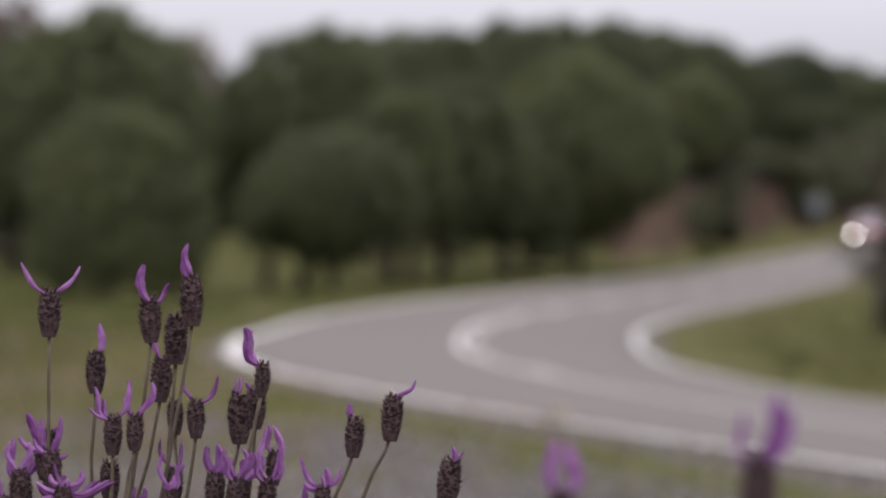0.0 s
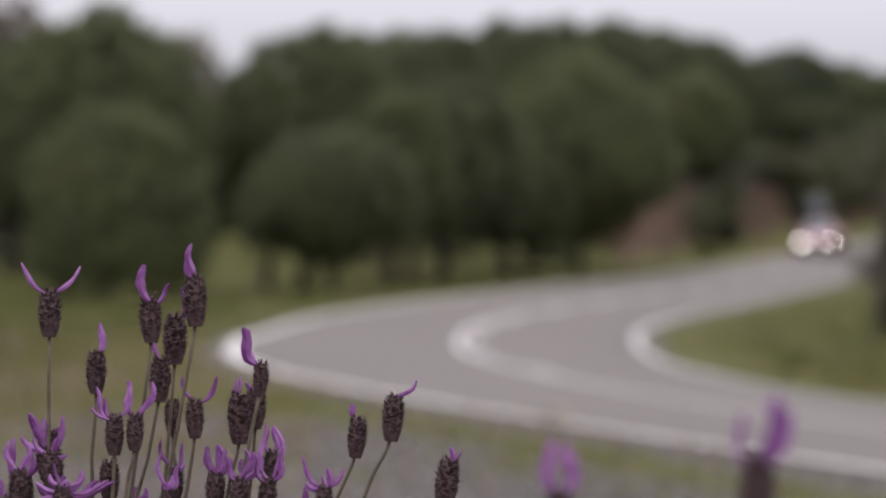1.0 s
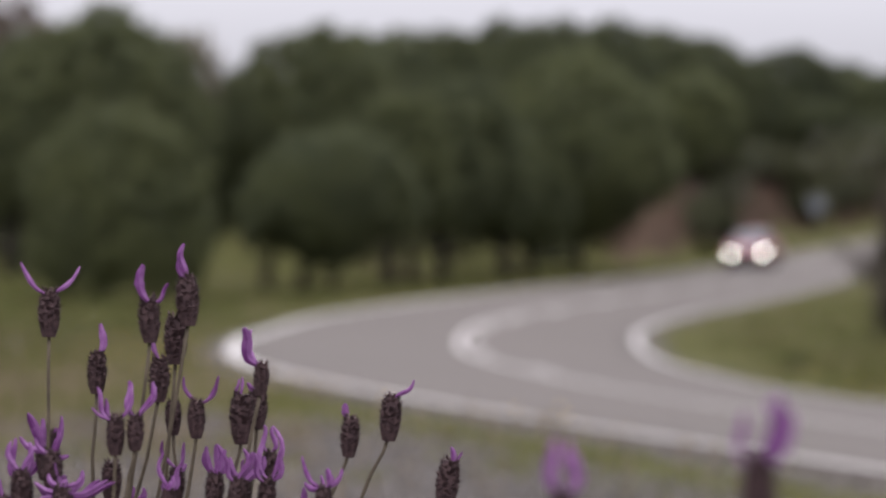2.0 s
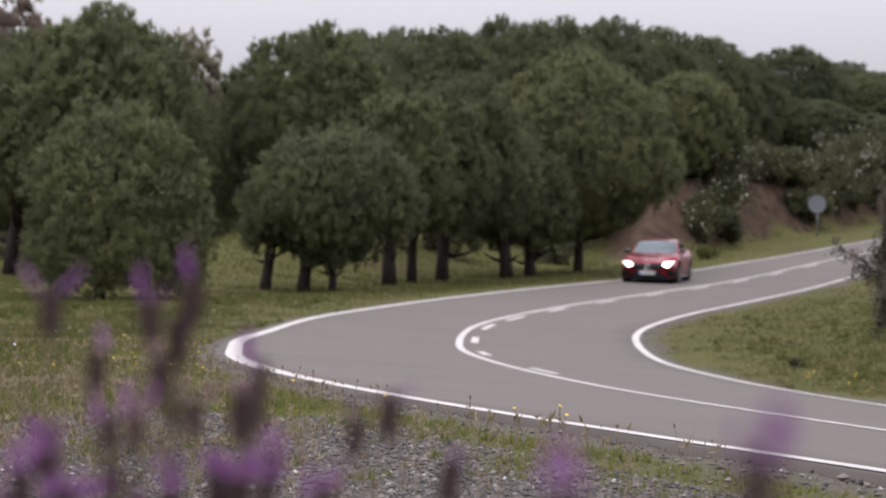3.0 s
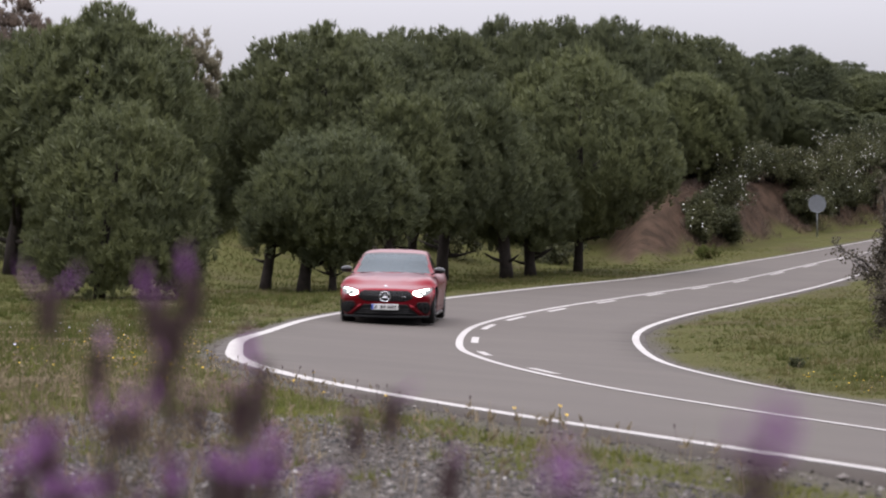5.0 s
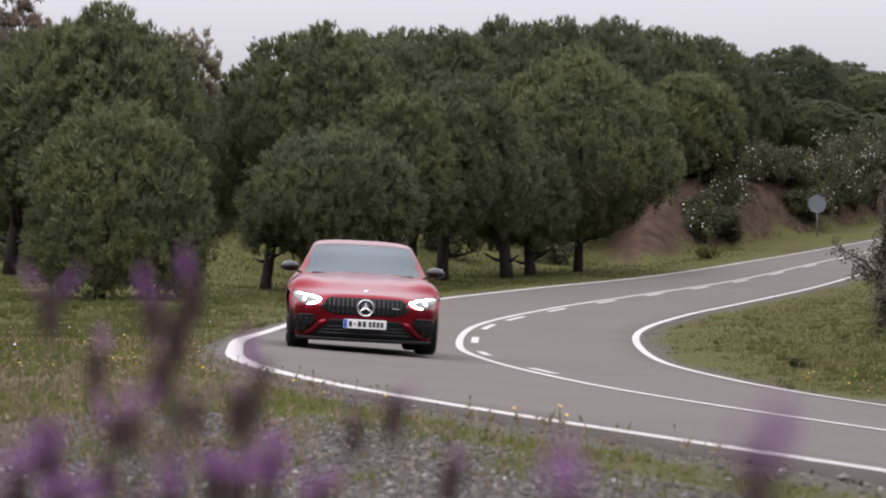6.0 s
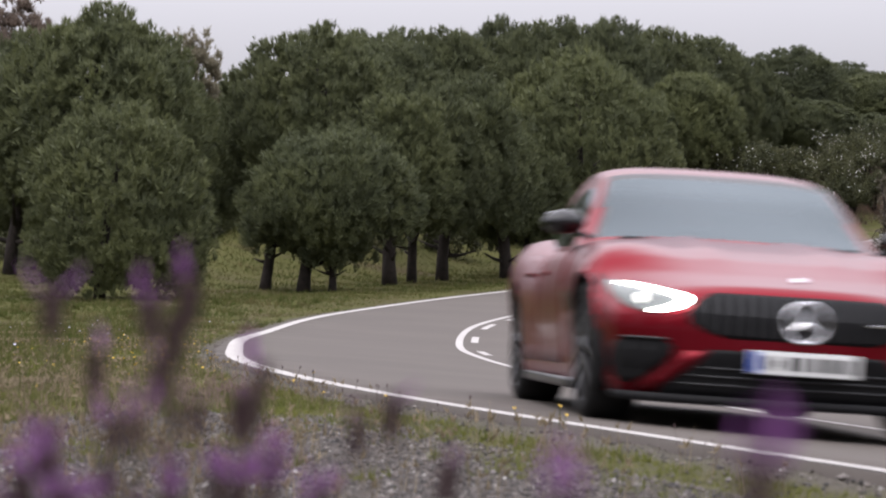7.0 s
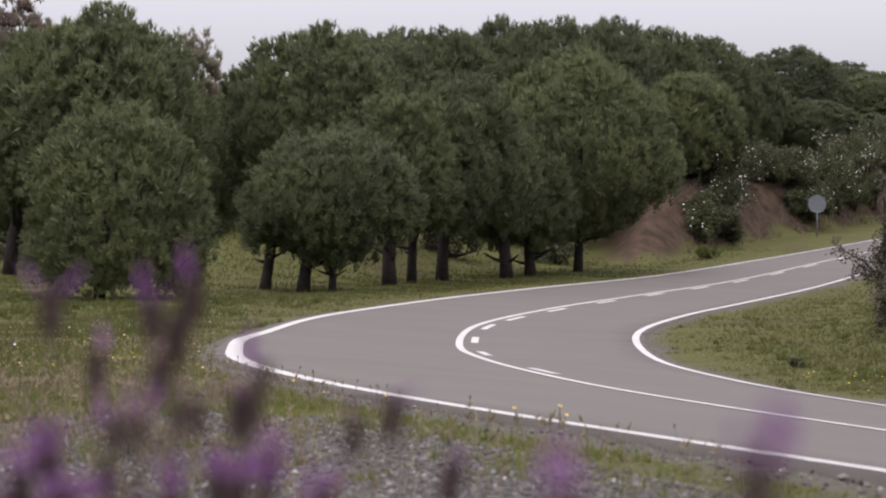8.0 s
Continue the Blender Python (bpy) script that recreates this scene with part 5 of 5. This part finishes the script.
def build_grass():
    rng = np.random.default_rng(41)
    x, d = fan(110000, 6.0, 115, rng)
    x2, d2 = fan(66000, 18, 110, rng)
    # taller clumps
    cx, cd = fan(1500, 11, 60, rng)
    x3, d3 = (np.repeat(c, 12) + rng.normal(0, 0.06, 18000) for c in (cx, cd))
    lush = np.concatenate([np.ones(176000), np.repeat(rng.uniform(1.2, 2.1, 1500), 12)])
    x, d = np.concatenate([x, x2, x3]), np.concatenate([d, d2, d3])
    s, u = road_coords(x, d)
    vo, vi = OUTER - u, u - INNER
    off = np.maximum(vo, vi)
    keep = off > 0.10 + 0.14 * rng.uniform(0, 1, len(x))
    patch = patches(x, d, 0.7)
    near = (u < 0) & (d < 12.5 + 0.5 * x)
    strip = (vo > 0.16) & (vo < 0.62 + 0.25 * patch) & (patch > -0.5)
    keep &= ~near | strip | ((d > 11.6 + 0.5 * x + 0.8 * patch) & (patch > -0.4)) | (rng.uniform(0, 1, len(x)) < 0.06)
    keep &= ~((s > 95) & (vo > 4.5) & (x > 7.0))
    keep &= (patch > -0.9) | (rng.uniform(0, 1, len(x)) < 0.5)
    x, d, u, off, patch, lush = x[keep], d[keep], u[keep], off[keep], patch[keep], lush[keep]
    z = ground_height(x, d)
    tall = np.where(u < 0, 1.0, 0.85) * (0.030 + 0.035 * smooth01((off - 0.3) / 2.0) + 0.018 * patch) * rng.uniform(0.6, 1.5, len(x))
    tall *= lush * np.clip(0.45 + (d - 10) / 16, 0.45, 1.0) * np.clip(1 + (d - 30) / 90, 0.9, 1.6)
    p = np.stack([x, d, z - 0.01], 1)
    up = np.stack([rng.normal(0, 0.25, len(x)), rng.normal(0, 0.25, len(x)), np.ones(len(x))], 1)
    v, f = tufts(p, up, tall, rng, blades=5, width=0.13, spread=0.4)
    return tagged(mesh_object("grass", v, f, [GRASS]), "short uneven green and straw-coloured grass", "grass", kind="stuff")


def build_dry_stalks():
    rng = np.random.default_rng(42)
    x, d = fan(24000, 7, 60, rng)
    s, u = road_coords(x, d)
    keep = ((OUTER - u > 0.15) | (u - INNER > 0.4)) & (rng.uniform(0, 1, len(x)) < np.where(x < -0.05 * d, 0.55, 0.20) * np.clip(0.55 + 0.9 * patches(x, d, 1.6), 0.1, 1)) & ((d > 9) | (rng.uniform(0, 1, len(x)) < 0.2))
    x, d = x[keep], d[keep]
    p = np.stack([x, d, ground_height(x, d)], 1)
    up = np.stack([rng.normal(0, 0.12, len(x)), rng.normal(0, 0.12, len(x)), np.ones(len(x))], 1)
    v, f = tufts(p, up, rng.uniform(0.05, 0.17, len(x)), rng, blades=3, width=0.025, spread=0.12)
    h, g = tufts(p + up * 0.09, up, np.full(len(x), 0.035), rng, blades=4, width=0.35, spread=0.5)
    ob = mesh_object("dry_stalks", np.concatenate([v, h]), np.concatenate([f, g + len(v)]), [STRAW])
    return tagged(ob, "thin dry grass stalks with seed heads", "grass", kind="stuff")


def build_bank_twigs():
    """Dry twigs and stubble on the bare slope of the cut bank."""
    rng = np.random.default_rng(52)
    y = rng.uniform(96, 140, 9000)
    p = road_point(y, OUTER - rng.uniform(3.9, 7.6, 9000))
    keep = (p[:, 0] > 10.8) & (patches(p[:, 0], p[:, 1], 0.8) > -0.35)
    x, d = p[keep, 0], p[keep, 1]
    at = np.stack([x, d, ground_height(x, d) - 0.02], 1)
    up = np.stack([rng.normal(0, 0.5, len(x)), rng.normal(-0.3, 0.5, len(x)), np.ones(len(x))], 1)
    v, f = tufts(at, up, rng.uniform(0.12, 0.40, len(x)), rng, blades=4, width=0.07, spread=0.6)
    return tagged(mesh_object("dry_twigs", v, f, [TWIG]), "brown dry twigs and stubble on the earth bank", "brushwood", kind="stuff")


def build_fresh_grass():
    """Low green tufts along the verge, in the gravel and scattered over the field."""
    rng = np.random.default_rng(48)
    y = rng.uniform(5, 24, 9000)
    way = 0.27 + 0.62 * rng.uniform(0, 1, 9000)**1.3
    keep = (patches(y * 2.0, way * 3, 0.9) > -0.55) & (rng.uniform(0, 1, 9000) < np.clip(1.3 - 1.1 * way, 0.1, 1))
    a = road_point(y[keep], OUTER - way[keep])[:, :2]
    cx, cd = fan(2600, 8.5, 45, rng)
    s, u = road_coords(cx, cd)
    pick = (OUTER - u > 0.3) & (rng.uniform(0, 1, 2600) < np.where(cd < 12 + 0.5 * cx, 0.25, 0.8))
    c = np.repeat(np.stack([cx, cd], 1)[pick], 11, 0)
    c = c + rng.normal(0, 0.05, c.shape)
    p = np.concatenate([a, c])
    tall = np.concatenate([np.full(len(a), 0.027), np.full(len(c), 0.048)]) * rng.uniform(0.5, 1.5, len(p))
    up = np.stack([rng.normal(0, 0.3, len(p)), rng.normal(0, 0.3, len(p)), np.ones(len(p))], 1)
    at = np.stack([p[:, 0], p[:, 1], ground_height(p[:, 0], p[:, 1]) - 0.005], 1)
    v, f = tufts(at, up, tall, rng, blades=5, width=0.14, spread=0.5)
    return tagged(mesh_object("verge_grass", v, f, [FRESH]), "low fresh green grass tufts on the gravel verge", "grass", kind="stuff")


def build_gravel():
    rng = np.random.default_rng(43)
    n = 92000
    x, d = fan(n, 6.2, 14.5, rng, 1)
    s, u = road_coords(x, d)
    vo = OUTER - u
    patch = patches(x, d, 0.7)
    keep = (vo > 0.0) & ((d < 12.4 + 0.5 * x + 0.8 * patch) | (vo < 0.3)) & ((vo > 0.5) | (rng.uniform(0, 1, n) < 0.14))
    x, d = x[keep], d[keep]
    x2, d2 = fan(6000, 12.0, 60, rng)
    s2, u2 = road_coords(x2, d2)
    k2 = (OUTER - u2 > -0.05) & (OUTER - u2 < 0.22) | ((u2 - INNER > -0.05) & (u2 - INNER < 0.2))
    x, d = np.concatenate([x, x2[k2]]), np.concatenate([d, d2[k2]])
    z = ground_height(x, d)
    bm = bmesh.new()
    hull = [bm.verts.new(q) for q in ((1, 0, 0), (0, 1, 0), (-1, 0, 0), (0, -1, 0), (0.2, 0.1, 1), (-0.1, 0.1, -1))]
    for k in range(4):
        bm.faces.new((hull[k], hull[(k + 1) % 4], hull[4]))
        bm.faces.new((hull[(k + 1) % 4], hull[k], hull[5]))
    bm.verts.index_update()
    bv = np.array([q.co for q in bm.verts])
    bf = np.array([[q.index for q in fc.verts] for fc in bm.faces])
    bm.free()
    # each is squashed and turned at random
    m = len(x)
    r = 0.0057 * np.exp(rng.normal(0, 0.48, m))
    r = np.minimum(r, 0.015)
    form = rng.uniform(0.6, 1.3, (m, 1, 3)) * np.array([1, 1, 0.7])
    v = bv[None] * (1 + 0.22 * rng.normal(0, 1, (m, len(bv), 1))) * form * r[:, None, None]
    w = rng.uniform(0, 6.28, m)
    c, sn = np.cos(w)[:, None], np.sin(w)[:, None]
    v = np.stack([v[..., 0] * c - v[..., 1] * sn, v[..., 0] * sn + v[..., 1] * c, v[..., 2]], -1)
    v += np.stack([x, d, z + 0.4 * r], 1)[:, None]
    f = (bf[None] + (np.arange(m) * len(bv))[:, None, None]).reshape(-1, 3)
    return tagged(mesh_object("gravel", v.reshape(-1, 3), f, [STONES]), "loose grey gravel with pale chips on the verge", "gravel", kind="stuff")


def stone_material():
    m, n, l, b = material("gravel_stones", 0.85)
    geo, r = n.new("ShaderNodeNewGeometry"), n.new("ShaderNodeValToRGB")
    e = r.color_ramp.elements
    e[0].position, e[0].color = 0.0, (0.030, 0.027, 0.025, 1)
    e[1].position, e[1].color = 1.0, (0.52, 0.50, 0.47, 1)
    for pos, col in ((0.45, (0.090, 0.078, 0.070)), (0.78, (0.128, 0.105, 0.088)), (0.985, (0.22, 0.20, 0.185))):
        q = e.new(pos)
        q.color = (*col, 1)
    l.new(geo.outputs["Random Per Island"], r.inputs["Fac"])
    tc, t, mx = n.new("ShaderNodeTexCoord"), n.new("ShaderNodeTexNoise"), n.new("ShaderNodeMix")
    t.inputs["Scale"].default_value = 160
    l.new(tc.outputs["Object"], t.inputs["Vector"])
    mx.data_type, mx.blend_type = "RGBA", "MULTIPLY"
    mx.inputs["Factor"].default_value = 0.6
    l.new(r.outputs["Color"], mx.inputs["A"])
    l.new(t.outputs["Fac"], mx.inputs["B"])
    hs = n.new("ShaderNodeHueSaturation")
    hs.inputs["Value"].default_value = 1.16
    l.new(mx.outputs["Result"], hs.inputs["Color"])
    l.new(hs.outputs[0], b.inputs["Base Color"])
    return m


def flower_kind(name, label, petal, tall, size, petals=8):
    """A wild flower on a thin stem."""
    root = thing(name, pose(0, 0, 0), label, "flower", name.replace("_", " ") + "s")
    v, f = tube([(0, 0, 0), (0.01, 0, tall * 0.5), (0, 0, tall)], [0.0016, 0.0014, 0.0012], 5)
    shape_in(root, "stem", v, f, GRASS)
    v, f = [(0, 0, tall + size * 0.1)], []
    for k in range(petals * 2):
        w, r = math.pi * k / petals, size * (1.0 if k % 2 == 0 else 0.55)
        v.append((r * math.cos(w), r * math.sin(w) * 0.75, tall + size * (0.30 if k % 2 == 0 else 0.22) - 0.45 * r * math.sin(w)))
    n = petals * 2
    v.append((0, 0, tall - size * 0.25))
    f += [(0, 1 + k, 1 + (k + 1) % n) for k in range(n)] + [(n + 1, 1 + (k + 1) % n, 1 + k) for k in range(n)]
    shape_in(root, "head", v, f, petal)
    return root


def seed_kind():
    root = thing("seed_stalk", pose(0, 0, 0), "dark dry plantain stalk with a seed head", "plant", "seed stalks")
    v, f = tube([(0, 0, 0), (0.006, 0, 0.12), (0.002, 0, 0.22)], [0.0016, 0.0013, 0.001], 5)
    shape_in(root, "stem", v, f, SPIKE)
    v, f = tube([(0.002, 0, 0.212), (0.002, 0, 0.222), (0.001, 0, 0.238), (0.001, 0, 0.245)], [0.002, 0.006, 0.005, 0.001], 7)
    shape_in(root, "seed_head", v, f, SPIKE, True)
    return root


def sow(kind, spots, rng, lean=8):
    """The first of a kind goes to the first spot, copies to the rest."""
    for i, (x, y, k) in enumerate(spots):
        m = pose(x, y, float(ground_height(x, y)[0]), rng.normal(0, lean), rng.normal(0, lean), rng.uniform(0, 360))
        ob = kind if i == 0 else copy_thing(kind, m)
        if i == 0:
            ob.matrix_world = m
        ob.scale = (k, k, k)


def verge(n, y0, y1, v0, v1, rng, k0=0.7, k1=1.3):
    out = []
    for _ in range(n):
        p = road_point(rng.uniform(y0, y1), OUTER - rng.uniform(v0, v1))
        out.append((float(p[0]), float(p[1]), rng.uniform(k0, k1)))
    return out


STRAW = leafy("straw", (0.13, 0.105, 0.065), (0.31, 0.25, 0.165), 2.0, 0.7, 0.35)
STONES = stone_material()
TWIG = leafy("dry_twigs", (0.060, 0.042, 0.034), (0.21, 0.16, 0.125), 1.5, 0.85, 0.1)
FRESH = leafy("fresh_grass", (0.062, 0.080, 0.018), (0.165, 0.165, 0.045), 1.5, 0.8, 0.4)
YELLOW = plain("yellow_petals", (0.62, 0.40, 0.025), 0.6)
LILAC = plain("pale_lilac_petals", (0.48, 0.46, 0.58), 0.6)
build_grass()
build_dry_stalks()
build_fresh_grass()
build_bank_twigs()
build_gravel()
gen = np.random.default_rng(77)
sow(flower_kind("yellow_flower", "small yellow daisy-like flower in the verge grass", YELLOW, 0.10, 0.0105), verge(46, 19, 28, 0.1, 1.2, gen) + verge(40, 14.5, 20, 0.1, 1.1, gen) + verge(6, 10.5, 15, 0.1, 0.4, gen) + [(1.02, 9.55, 0.9), (1.06, 9.62, 0.8), (0.97, 9.5, 0.75)] + verge(60, 14, 40, 0.5, 4, gen, 0.6, 1.1) + verge(90, 15, 30, 0.1, 2.4, gen, 0.5, 0.9), gen)
sow(flower_kind("lilac_flower", "pale lilac flower in the field grass", LILAC, 0.14, 0.015), verge(46, 18, 44, 0.5, 4.5, gen), gen)
sow(seed_kind(), verge(30, 12.5, 19, 0.05, 0.5, gen, 0.35, 0.65) + verge(12, 8.5, 12, 0.1, 0.4, gen, 0.3, 0.6), gen)
sow(flower_kind("yellow_verge_flower", "tiny yellow flower in the inner verge", YELLOW, 0.10, 0.016), [(float(p[0]), float(p[1]), gen.uniform(0.7, 1.2)) for p in (road_point(gen.uniform(24, 34), INNER + gen.uniform(0.3, 2.6)) for _ in range(60))], gen)


def motions():
    walk(focus_point, [(t, pose(0, d, 1.5)) for t, d in FOCUS])
    walk(car, [(t, car_pose(t)) for t in np.linspace(0, 8, 41)])
    # wheels roll with the way gone
    times = [k / FPS for k in range(int(8 * FPS) + 1)]
    way = [run_at(t)[0] for t in times]
    turn, rolled = 0.0, []
    for k in range(len(times)):
        if k:
            turn += max(-86.0, min(86.0, math.degrees((way[k] - way[k - 1]) / WHEEL_R)))
        rolled.append(turn)
    for wheel, x, y in WHEELS:
        walk(wheel, [(t, pose(x, y, WHEEL_R, -a)) for t, a in zip(times, rolled)])
    # flowers stir a little in the air
    for i, fl in enumerate(FLOWERS):
        rng = np.random.default_rng(i)
        p = fl.matrix_world.translation.copy()
        w = [0.0] + list(rng.normal(0, 0.07, 8))
        walk(fl, [(float(t), pose(p.x, p.y, p.z, 0, a, 0)) for t, a in zip(np.linspace(0, 8, 9), w)])

motions()
